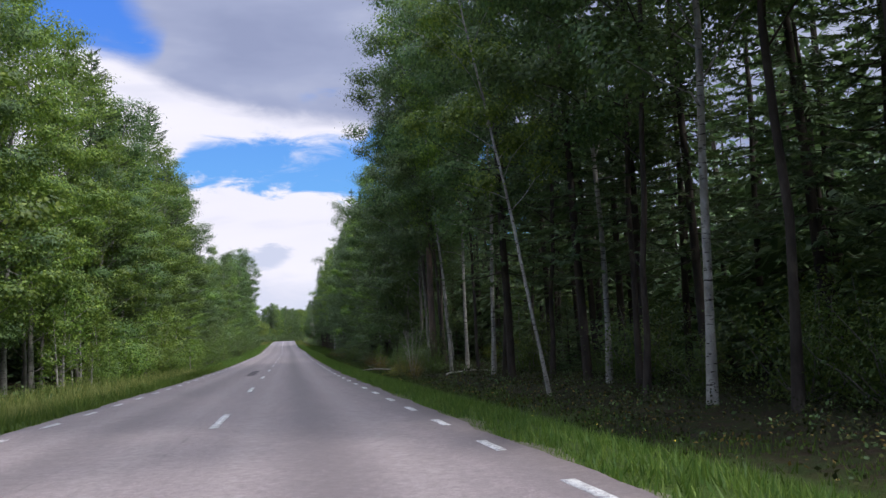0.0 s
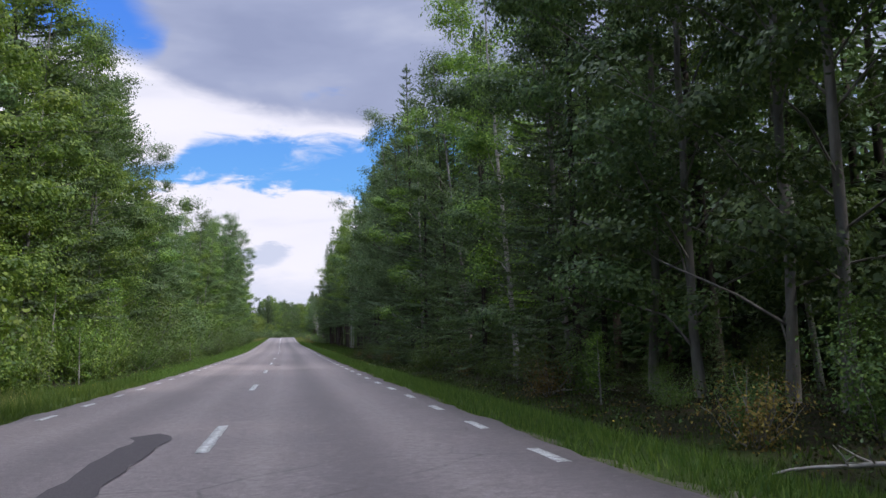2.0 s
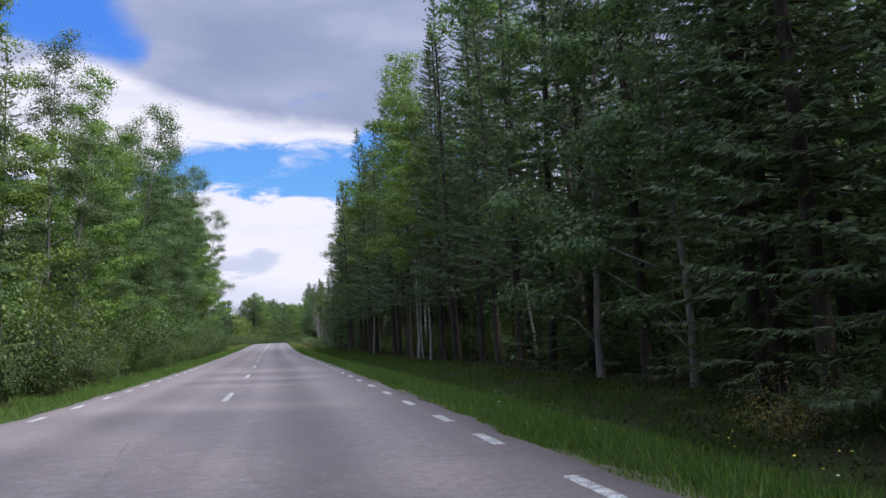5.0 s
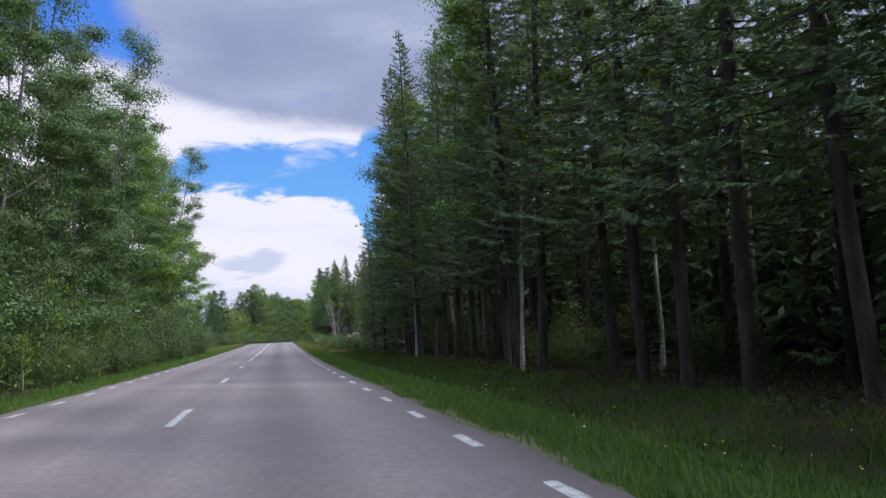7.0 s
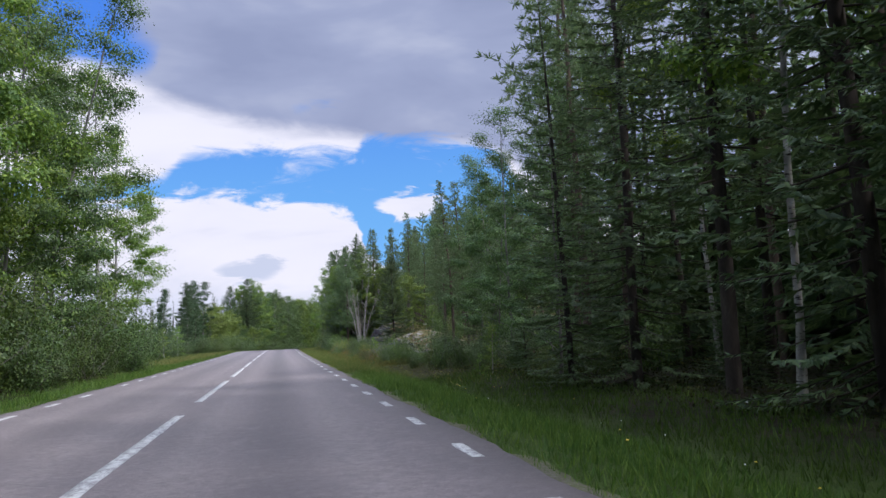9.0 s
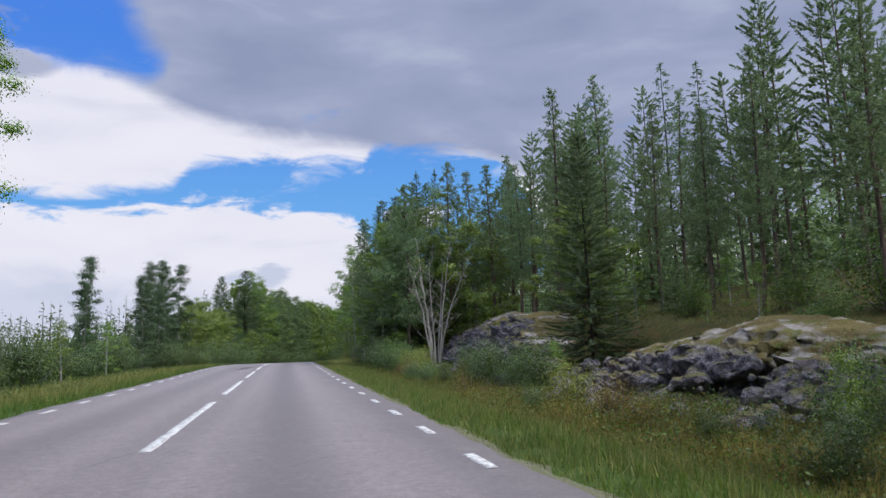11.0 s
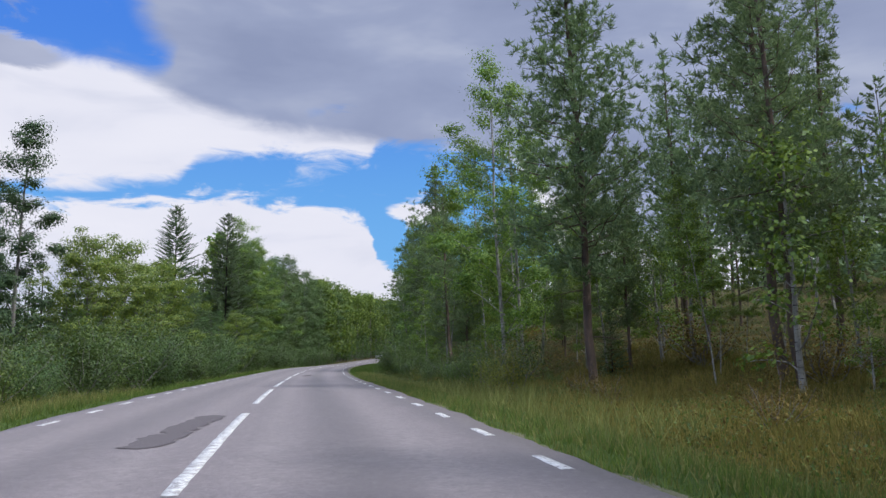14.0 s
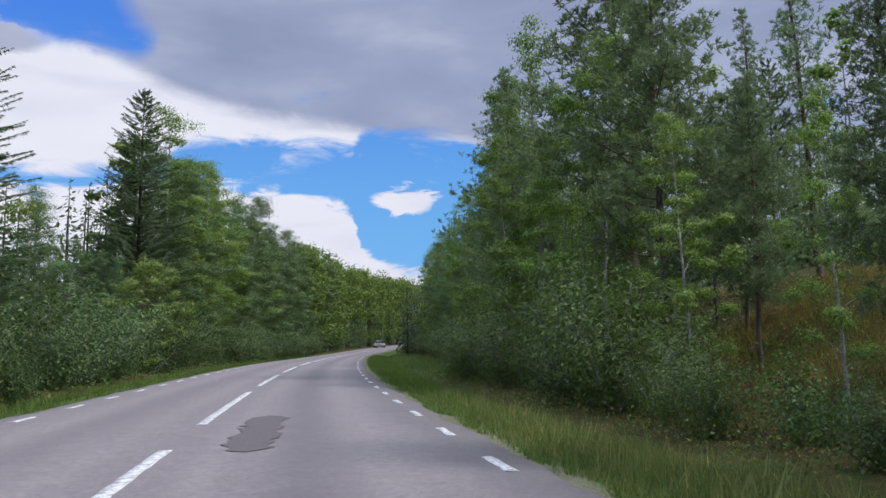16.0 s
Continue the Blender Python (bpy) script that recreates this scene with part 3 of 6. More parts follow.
# ---------------------------------------------------------------- kinds of plant (each built once, standing at the origin)


def trunk_and_branches(pieces, bark, root):
    """The stem as one part, and its many branches as another."""
    under("trunk", mesh("trunk", *pieces[0], bark, True), root)
    if len(pieces) > 1:
        tagged(under("branchwork", mesh("branchwork", *join(pieces[1:]), bark, True), root), kind="stuff")


def leafy_tree(rng, H, crown_low, spread, leaves, size, bark, leaf, lean=0.03, limbs=22, girth=0.011, sides=7, droop=0.0, label="", category="tree", name="birch_tree"):
    """A tapered, slightly bent trunk with rising limbs, twigs and single leaves."""
    n = 14
    h = np.linspace(0, H, n)
    bend = rng.normal(0, 1, (2,)) * lean
    wig = np.cumsum(rng.normal(0, 0.035 * H / 16, (n, 2)), 0)
    tr = np.stack([bend[0] * h ** 1.15 + wig[:, 0], bend[1] * h ** 1.15 + wig[:, 1], h], -1)
    tr[0, :2] = 0
    rad = girth * H * (1 - h / H) ** 0.8 + 0.012
    rad[0] *= 1.35
    trunk = [tube(tr, rad, sides)]
    clumps, weights = [], []
    for i in range(limbs):
        q = crown_low + (1 - crown_low) * (i + rng.random() * 0.8) / limbs
        base = np.array([np.interp(q * H, h, tr[:, k]) for k in range(3)])
        f = (q - crown_low) / (1 - crown_low)
        reach = spread * (0.35 + 1.0 * np.sin(np.pi * min(1, f * 0.8 + 0.16)) ** 0.8) * rng.uniform(0.65, 1.15) * (1 - 0.55 * f)
        az_ = i * 2.4 + rng.normal(0, 0.4)
        up = rng.uniform(0.5, 1.0) + 0.6 * f
        out = np.array([math.cos(az_), math.sin(az_), 0.0])
        tt = np.linspace(0, 1, 5)
        pts = base + reach * (tt[:, None] * out + (up * tt - (0.35 + droop) * tt ** 2)[:, None] * np.array([0, 0, 1.0])) + np.cumsum(rng.normal(0, 0.04 * reach, (5, 3)), 0) * (tt[:, None] > 0)
        trunk.append(tube(pts, np.interp(q * H, h, rad) * 0.3 * (1 - tt * 0.85) + 0.004, 3))
        m = max(2, int(reach * 1.3))
        for k in range(m):
            u = 0.3 + 0.68 * (k + rng.random()) / m
            clumps.append(np.array([np.interp(u, tt, pts[:, d]) for d in range(3)]) + np.clip(rng.normal(0, 0.11 * reach, 3), -0.16 * reach, 0.16 * reach) * [1, 1, 0.6])
            weights.append(rng.uniform(0.5, 1.4) * (0.5 + reach))
    for k in range(4):
        clumps.append(tr[-1] + [0, 0, -0.22 * k] + rng.normal(0, 0.1, 3))
        weights.append(0.9)
    clumps, weights = np.array(clumps), np.array(weights)
    pick = rng.choice(len(clumps), leaves, p=weights / weights.sum())
    sig = (0.2 + 0.0115 * H) * rng.uniform(0.75, 1.3, len(clumps))[pick][:, None]
    off = unit(rng.normal(0, 1, (leaves, 3)))
    off[:, 2] = np.where(rng.random(leaves) < 0.45, np.abs(off[:, 2]), off[:, 2])
    puff_ = off * np.sqrt(rng.uniform(0.12, 1.0, (leaves, 1))) * (1 + np.clip(rng.normal(0, 0.2, (leaves, 1)), -0.3, 0.6))
    loose = np.where(rng.random((leaves, 1)) < 0.4, rng.uniform(0.9, 1.55, (leaves, 1)), 1.0)
    off = puff_ * sig * loose * [1.7, 1.7, 1.05]
    if droop:
        off[:, 2] -= np.abs(rng.normal(0, droop, leaves))
    c = clumps[pick] + off
    axis_ = np.stack([np.interp(c[:, 2], h, tr[:, 0]), np.interp(c[:, 2], h, tr[:, 1]), c[:, 2] - 0.25 * spread], -1)
    nrm = unit(unit(puff_) * 0.95 + unit(c - axis_) * 0.4 + [0, 0, 0.25] + rng.normal(0, 0.33, (leaves, 3)))
    ax = unit(np.cross(nrm, rng.normal(0, 1, (leaves, 3))))
    sd = unit(np.cross(ax, nrm))
    ln = size * rng.uniform(0.6, 1.3, leaves)
    root = new(name)
    tagged(root, label, category)
    trunk_and_branches(trunk, bark, root)
    under("crown", mesh("crown", *blades(c, ax, sd, ln, ln * 0.72), leaf), root)
    return root


def spruce(rng, H, low, radius, per_whorl, gap, sprigs, size, label="", name="spruce_tree", pine_like=False, taper=0.82):
    """A straight trunk with whorls of drooping branches, each with flat sprays of twigs."""
    h = np.linspace(0, H, 9)
    tr = np.stack([np.cumsum(rng.normal(0, 0.02, 9)), np.cumsum(rng.normal(0, 0.02, 9)), h], -1)
    tr[0, :2] = 0
    wood = [tube(tr, 0.0074 * H * (1 - h / H) ** 0.9 + 0.01, 7)]
    C, A, S, L, W = [], [], [], [], []
    z = low * H
    while z < H - 0.25:
        f = z / H
        reach = radius * (1 - f) ** (0.62 if pine_like else taper) * (1 if f > 0.12 else 0.75) + (0.2 if pine_like else 0.12)
        n = max(4, int(per_whorl * (0.6 + 0.5 * (1 - f))))
        a0 = rng.random() * 6.28
        for i in range(n):
            a = a0 + i * 6.283 / n + rng.normal(0, 0.25)
            R = reach * (rng.uniform(0.4, 1.2) if pine_like else rng.uniform(0.62, 1.15))
            if pine_like and rng.random() < 0.1:
                continue
            out = np.array([math.cos(a), math.sin(a), 0])
            zz = z + rng.normal(0, gap * 0.35)
            tilt = 0.35 * f - 0.42 * (1 - f) + rng.normal(0, 0.08)
            if pine_like:
                tilt = 0.0 + 0.5 * f + rng.normal(0, 0.22)
            u = np.linspace(0.0, 1, 4)
            pts = np.array([np.interp(zz, h, tr[:, 0]), np.interp(zz, h, tr[:, 1]), zz]) + R * (u[:, None] * out + (tilt * u + 0.22 * (u ** 2.5))[:, None] * [0, 0, 1])
            if R > 1.1 and per_whorl > 4 and i % 2 == 0:
                wood.append(tube(pts, 0.012 * (1.1 - u) * (0.6 + R * 0.4) + 0.003, 3))
            k = max(3, int(sprigs * (0.35 + 0.65 * R / radius)))
            uu = np.sqrt(rng.uniform(0.1 if pine_like else 0.03, 1.0, k))
            c = np.stack([np.interp(uu, u, pts[:, d]) for d in range(3)], -1)
            sgn = rng.choice([-1.0, 1.0], k)[:, None]
            side = np.array([-out[1], out[0], 0])
            ax = unit(out * rng.uniform(0.35, 1.0, (k, 1)) + side * sgn * rng.uniform(0.2, 1.0, (k, 1)) + np.stack([np.zeros(k), np.zeros(k), rng.normal(0.35 if pine_like else -0.32, 0.45 if pine_like else 0.28, k)], -1))
            ln = size * (0.55 + 0.6 * (1 - uu)) * rng.uniform(0.7, 1.3, k) * (0.55 + 0.6 * R / radius)
            c = c + ax * ln[:, None] * 0.35
            C.append(c), A.append(ax), L.append(ln)
            S.append(unit(np.cross(ax, unit(rng.normal(0, 0.4, (k, 3)) + [0, 0, 0.75] + out * 0.85))))
            W.append(ln * (rng.uniform(0.26, 0.4, k) if pine_like else rng.uniform(0.17, 0.29, k)))
        z += gap * rng.uniform(0.8, 1.2) * (1.15 - 0.5 * f)
    # leader
    k = 10
    C.append(tr[-1] + np.stack([rng.normal(0, 0.03, k), rng.normal(0, 0.03, k), -rng.uniform(0, 0.6, k)], -1))
    A.append(unit(rng.normal(0, 0.35, (k, 3)) + [0, 0, 1]))
    S.append(unit(np.cross(A[-1], rng.normal(0, 1, (k, 3)))))
    L.append(rng.uniform(0.2, 0.45, k)), W.append(rng.uniform(0.06, 0.12, k))
    root = new(name)
    tagged(root, label, "tree")
    trunk_and_branches(wood, M["pine_bark" if pine_like else "spruce_bark"], root)
    under("crown", mesh("crown", *blades(np.concatenate(C), np.concatenate(A), np.concatenate(S), np.concatenate(L), np.concatenate(W)), M["pine_needle" if pine_like else "spruce_needle"]), root)
    return root


def pine(rng, H, low, radius, limbs, tufts, needles=9, long=0.25, label="", name="pine_tree"):
    """A reddish trunk, bare below, with upturned limbs that end in tufts of needles."""
    h = np.linspace(0, H, 10)
    wig = np.cumsum(rng.normal(0, 0.05, (10, 2)), 0)
    tr = np.stack([wig[:, 0], wig[:, 1], h], -1)
    tr[0, :2] = 0
    wood = [tube(tr, 0.0088 * H * (1 - h / H) ** 0.75 + 0.012, 7)]
    C, A, S, L, W = [], [], [], [], []
    for i in range(limbs):
        f = (i + rng.random()) / limbs
        z = H * (low + (0.985 - low) * f)
        R = radius * (min(1.0, 0.6 + 2.0 * f)) * (1 - f) ** 0.85 * rng.uniform(0.4, 1.2) + 0.14
        a = i * 2.4 + rng.normal(0, 0.4)
        out = np.array([math.cos(a), math.sin(a), 0])
        u = np.linspace(0, 1, 5)
        rise_ = rng.uniform(-0.3, 0.35) + 0.55 * f
        pts = np.array([np.interp(z, h, tr[:, 0]), np.interp(z, h, tr[:, 1]), z]) + R * (u[:, None] * out + (rise_ * u + 0.25 * u * u)[:, None] * [0, 0, 1]) + np.cumsum(rng.normal(0, 0.05 * R, (5, 3)), 0) * (u[:, None] > 0)
        wood.append(tube(pts, 0.02 * (1.1 - u) * (0.5 + 0.5 * R / radius) + 0.004, 4))
        n = max(4, int(tufts * R / radius))
        for k in range(n):
            q = rng.uniform(0.3, 1.0)
            c0 = np.array([np.interp(q, u, pts[:, d]) for d in range(3)]) + np.clip(rng.normal(0, 1, 3), -1.5, 1.5) * (0.16 * R + 0.06) * [1, 1, 0.6]
            m_ = needles
            ax = unit(rng.normal(0, 0.8, (m_, 3)) + out * 0.4 + [0, 0, 0.7])
            ln = long * rng.uniform(0.65, 1.35, m_)
            C.append(c0 + ax * ln[:, None] * 0.45), A.append(ax), L.append(ln), W.append(ln * rng.uniform(0.10, 0.2, m_))
            S.append(unit(np.cross(ax, rng.normal(0, 1, (m_, 3)))))
    for k in range(4):   # a few dead stubs below the crown
        z, a = H * low * rng.uniform(0.45, 0.98), rng.random() * 6.28
        out = np.array([math.cos(a), math.sin(a), -0.1])
        p0 = np.array([np.interp(z, h, tr[:, 0]), np.interp(z, h, tr[:, 1]), z])
        wood.append(tube(np.stack([p0, p0 + out * 0.5, p0 + out * rng.uniform(0.7, 1.3) + [0, 0, -0.1]]), [0.018, 0.012, 0.004], 4))
    root = new(name)
    tagged(root, label, "tree")
    trunk_and_branches(wood, M["pine_bark"], root)
    under("crown", mesh("crown", *blades(np.concatenate(C), np.concatenate(A), np.concatenate(S), np.concatenate(L), np.concatenate(W)), M["pine_needle"]), root)
    return root


def shrub(rng, H, spread, stems, leaves, size, leaf, label="", name="shrub", bark=None):
    """Several stems from one root, with leaves from the ground up."""
    wood, tips = [], []
    for i in range(stems):
        a, r = rng.random() * 6.28, spread * rng.uniform(0.15, 1.0)
        out = np.array([math.cos(a) * r, math.sin(a) * r, H * rng.uniform(0.55, 1.0) * (1 - 0.35 * (r / spread) ** 2)])
        u = np.linspace(0, 1, 6)
        pts = np.stack([out[0] * u ** 0.8, out[1] * u ** 0.8, out[2] * u], -1) + np.cumsum(rng.normal(0, 0.03 * H, (6, 3)), 0) * (u[:, None] > 0)
        wood.append(tube(pts, 0.012 * (1.1 - u) * (0.5 + H / 4) + 0.003, 4))
        for q in rng.uniform(0.12, 1.05, 10):
            tips.append([np.interp(q, u, pts[:, d]) for d in range(3)])
    tips = np.array(tips)
    c = tips[rng.integers(0, len(tips), leaves)] + rng.normal(0, 1, (leaves, 3)) * [0.13 * spread + 0.06, 0.13 * spread + 0.06, 0.07 * H + 0.04]
    c[:, 2] = np.abs(c[:, 2]) + 0.03
    nrm = unit(unit(c - [0, 0, H * 0.3]) * 0.9 + rng.normal(0, 0.5, (leaves, 3)) + [0, 0, 0.3])
    ax = unit(np.cross(nrm, rng.normal(0, 1, (leaves, 3))))
    sd = unit(np.cross(ax, nrm))
    ln = size * rng.uniform(0.6, 1.35, leaves)
    root = new(name)
    tagged(root, label, "shrub")
    under("stem", mesh("stem", *join(wood), bark or M["grey_bark"], True), root)
    under("foliage", mesh("foliage", *blades(c, ax, sd, ln, ln * 0.66), leaf), root)
    return root


def bare_tree(rng, H, stems, label, name="bare_tree"):
    """A leafless clump of pale stems with fine twigs."""
    wood = []
    for i in range(stems):
        a, r = i * 2.4 + rng.normal(0, 0.3), rng.uniform(0.7, 2.3)
        u = np.linspace(0, 1, 9)
        hh = H * rng.uniform(0.7, 1.0)
        pts = np.stack([0.25 * math.cos(a) + r * math.cos(a) * u ** 1.5, 0.25 * math.sin(a) + r * math.sin(a) * u ** 1.5, hh * u], -1) + np.cumsum(rng.normal(0, 0.03, (9, 3)), 0) * (u[:, None] > 0)
        wood.append(tube(pts, 0.05 * (1.05 - u) + 0.004, 5))
        for k in range(13):
            q = rng.uniform(0.25, 0.98)
            b0 = np.array([np.interp(q, u, pts[:, d]) for d in range(3)])
            aa = rng.random() * 6.28
            l = (1.15 - q) * rng.uniform(0.9, 2.0)
            v = np.linspace(0, 1, 4)
            tw = b0 + l * (v[:, None] * [math.cos(aa) * 0.7, math.sin(aa) * 0.7, 0.75]) + np.cumsum(rng.normal(0, 0.04, (4, 3)), 0) * (v[:, None] > 0)
            wood.append(tube(tw, 0.013 * (1.1 - v) + 0.003, 3))
            for j in range(2):
                w0, a2 = tw[1 + j], rng.random() * 6.28
                wood.append(tube(np.stack([w0, w0 + [0.2 * math.cos(a2), 0.2 * math.sin(a2), 0.2], w0 + [0.42 * math.cos(a2), 0.42 * math.sin(a2), 0.36]]) , [0.006, 0.005, 0.003], 3))
    root = new(name)
    tagged(root, label, "tree")
    under("stem", mesh("stem", *join(wood), M["dead_wood"], True), root)
    return root


def far_cone(rng, H, radius, n, size):
    """Crown of a far conifer: short drooping sprays over a cone."""
    f = 1 - np.sqrt(rng.random(n)) * 0.97
    a, r = rng.random(n) * 6.283, radius * (1 - f) ** 0.85 * rng.uniform(0.35, 1.05, n)
    out = np.stack([np.cos(a), np.sin(a), 0 * a], -1)
    c = out * r[:, None] + np.stack([0 * f, 0 * f, f * H], -1)
    ax = unit(out + rng.normal(0, 0.45, (n, 3)) + [0, 0, -0.35])
    sd = unit(np.cross(ax, unit(rng.normal(0, 0.5, (n, 3)) + [0, 0, 1])))
    ln = size * (0.45 + 0.75 * (1 - f)) * rng.uniform(0.7, 1.3, n)
    return blades(c, ax, sd, ln, ln * 0.42)


def far_round(rng, H, radius, n, size):
    """Crown of a far leafy tree: leaves in a few dozen clumps."""
    m = 26
    f = rng.uniform(0.12, 0.97, m)
    a, r = rng.random(m) * 6.283, radius * np.sin(np.pi * np.clip(f * 0.85 + 0.12, 0, 1)) * rng.uniform(0.2, 0.95, m)
    cl = np.stack([np.cos(a) * r, np.sin(a) * r, f * H], -1)
    off = rng.normal(0, 1, (n, 3)) * [0.62, 0.62, 0.5]
    c = cl[rng.integers(0, m, n)] + off
    nrm = unit(unit(off) + rng.normal(0, 0.5, (n, 3)) + [0, 0, 0.3])
    ax = unit(np.cross(nrm, rng.normal(0, 1, (n, 3))))
    ln = size * rng.uniform(0.7, 1.3, n)
    return blades(c, ax, unit(np.cross(ax, nrm)), ln, ln * 0.7)


def far_stem(H, radius):
    z = np.array([0, H * 0.5, H * 0.95])
    return tube(np.stack([0 * z, 0 * z, z], -1), [radius, radius * 0.7, 0.02], 5)


def wood(spots, kind, mat, bark, label, seed, n=480, size=1.0):
    """The uncounted trees at the back of the wood, in one mesh of crowns and one of stems."""
    rng = np.random.default_rng(seed)
    make = far_cone if kind == "cone" else far_round
    pats = [make(rng, 16.0, 2.7 if kind == "cone" else 3.0, n, size * (0.85 if kind == "cone" else 0.42)) for _ in range(4)]
    crowns, stems = [], []
    for s, lat, h in spots:
        v, f = pats[rng.integers(0, 4)]
        k, a = h / 16.0, rng.random() * 6.283
        base = xyz(s, lat, float(rise(s, lat)))
        rot = np.array([[math.cos(a), -math.sin(a), 0], [math.sin(a), math.cos(a), 0], [0, 0, 1]])
        crowns.append((v @ rot.T * [k * rng.uniform(0.9, 1.15), k * rng.uniform(0.9, 1.15), k] + base, f))
        sv, sf = far_stem(h * (1.0 if kind == "cone" else 0.86), 0.011 * h)
        stems.append((sv + base, sf))
    root = tagged(new("back_wood"), label, "trees", kind="stuff")
    for name, data, m_ in (("crown", crowns, mat), ("stem", stems, bark)):
        tagged(under(name, mesh(name, *join(data), m_), root), kind="stuff")


def scatter(s0, s1, gap, lats, low, high, seed):
    rng = np.random.default_rng(seed)
    return [(s + rng.uniform(-0.5, 0.5) * gap, lat + rng.uniform(-1.6, 1.6), rng.uniform(low, high)) for lat in lats for s in np.arange(s0, s1, gap)]

# ---------------------------------------------------------------- ground and road
xs = np.concatenate([[-2600, -1500, -800, -400, -220, -150, -110], np.arange(-90, -24, 4.0), np.arange(-24, 46, 0.8), np.arange(46, 130, 4.0), [150, 200, 300, 500, 900, 1600, 2600]])
ys = np.concatenate([[-2600, -1500, -700, -300, -150, -100], np.arange(-70, -12, 6.0), np.arange(-12, 470, 1.3), np.arange(470, 640, 6.0), [680, 760, 900, 1200, 1800, 2600]])
gx, gy = np.meshgrid(xs, ys)
flat = np.stack([gx.ravel(), gy.ravel(), np.zeros(gx.size)], -1)
gs, gl = along(flat)
flat[:, 2] = np.interp(gs, _s, _z) + rise(gs, np.clip(gl, -60, 60))
nx, ny = len(xs), len(ys)
i, j = np.meshgrid(np.arange(nx - 1), np.arange(ny - 1))
k = (j * nx + i).ravel()
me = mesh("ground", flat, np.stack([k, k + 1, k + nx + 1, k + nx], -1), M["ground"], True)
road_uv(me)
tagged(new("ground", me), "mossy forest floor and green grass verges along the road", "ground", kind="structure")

rs = np.arange(-60, 600, 0.5)
lats = np.array([-3.58, -3.56, -3.3, -2.2, -1.1, 0, 1.1, 2.2, 3.3, 3.74, 3.76])
wobble_r = 0.06 * waves(rs, 0 * rs, 1.3) + 0.04 * waves(rs, 0 * rs + 9, 0.4)
wobble_l = 0.07 * waves(rs, 0 * rs + 5, 1.1) + 0.04 * waves(rs, 0 * rs + 2, 0.4)
L2 = np.repeat(lats[None], len(rs), 0)
L2[:, :2] += wobble_l[:, None]
L2[:, -2:] += wobble_r[:, None]
up = np.zeros_like(L2) + 0.0025 * waves(rs[:, None] + 0 * L2, L2, 3.0)
up[:, 0] = up[:, -1] = -0.22
rv = xyz(rs[:, None] + 0 * L2, L2, up).reshape(-1, 3)
w = len(lats)
i, j = np.meshgrid(np.arange(w - 1), np.arange(len(rs) - 1))
k = (j * w + i).ravel()
me = mesh("road", rv, np.stack([k, k + 1, k + w + 1, k + w], -1), M["asphalt"])
road_uv(me)
road = tagged(new("road", me), "weathered grey asphalt country road with dashed white lines", "road", kind="structure")


def strip(name, s0, s1, a, b, ua, ub, mat, label, seed, ds=0.5):
    """A strip along the road between the offsets a and b, with an uneven outer edge."""
    rs = np.arange(s0, s1, ds)
    fr = np.linspace(0, 1, 5)
    outer = b + (0.22 * waves(rs, 0 * rs + seed, 1.7) + 0.12 * waves(rs, 0 * rs + seed, 0.6)) * np.sign(b)
    LL = a + (outer[:, None] - a) * fr
    U = ua + (ub - ua) * fr + 0.025 * waves(rs[:, None] + 0 * LL, LL * 3, 0.5)
    v = xyz(rs[:, None] + 0 * LL, LL, U).reshape(-1, 3)
    i, j = np.meshgrid(np.arange(4), np.arange(len(rs) - 1))
    k = (j * 5 + i).ravel()
    f = np.stack([k, k + 1, k + 6, k + 5], -1) if b > a else np.stack([k, k + 5, k + 6, k + 1], -1)
    me = mesh(name, v, f, mat, True)
    return tagged(new(name, me), label, "road shoulder", kind="structure")


strip("shoulder_right", -60, 600, 3.5, 4.25, -0.03, -0.16, M["gravel"], "narrow strip of loose gravel and weeds beside the asphalt", 3)
strip("shoulder_left", -60, 600, -3.4, -3.95, -0.03, -0.14, M["gravel"], "narrow strip of loose gravel and grass beside the asphalt", 8)


def long_stroke(name, s, lat, length, width, seed):
    """A stroke of paint that follows the road's own rise and bend."""
    rng = np.random.default_rng(seed)
    y = s + np.linspace(0, length, int(length * 4) + 1)
    n = len(y)
    l, r = lat - width / 2 + rng.normal(0, 0.005, n), lat + width / 2 + rng.normal(0, 0.005, n)
    up_l, up_r = (0.006 + 0.0025 * waves(y, v, 3.0) for v in (l, r))
    v = np.concatenate([xyz(y, l, up_l), xyz(y, r, up_r), xyz(y, l - 0.004, up_l - 0.02), xyz(y, r + 0.004, up_r - 0.02)])
    a = np.arange(n - 1)
    f = [np.stack([a, a + n, a + n + 1, a + 1], -1), np.stack([a + 2 * n, a, a + 1, a + 2 * n + 1], -1), np.stack([a + n, a + 3 * n, a + 3 * n + 1, a + n + 1], -1)]
    new(name, mesh(name, v, np.concatenate(f), M["paint"])).parent = road


n = 0
for side, lat, starts in ((1, 3.414, ((-36 + 2.73, 110), (110.24, 470))), (-1, -3.176, ((-36 + 1.1, 208), (210 + 0.3, 470)))):
    for s0, s1 in starts:
        for s in np.arange(s0, s1, 3.0):
            long_stroke("edge_dash", s, lat, 1.0, 0.115, 60 + n)
            n += 1
for s in np.concatenate([np.arange(-25.28, 104, 12.0), np.arange(117.37, 186, 12.0)]):
    long_stroke("centre_dash", s, 0.0, 3.0, 0.14, 60 + n)
    n += 1
for s in np.concatenate([np.arange(188.99, 222, 12.0), np.arange(223.85, 470, 12.0)]):
    long_stroke("centre_line", s, 0.0, 8.9, 0.145, 60 + n)
    n += 1


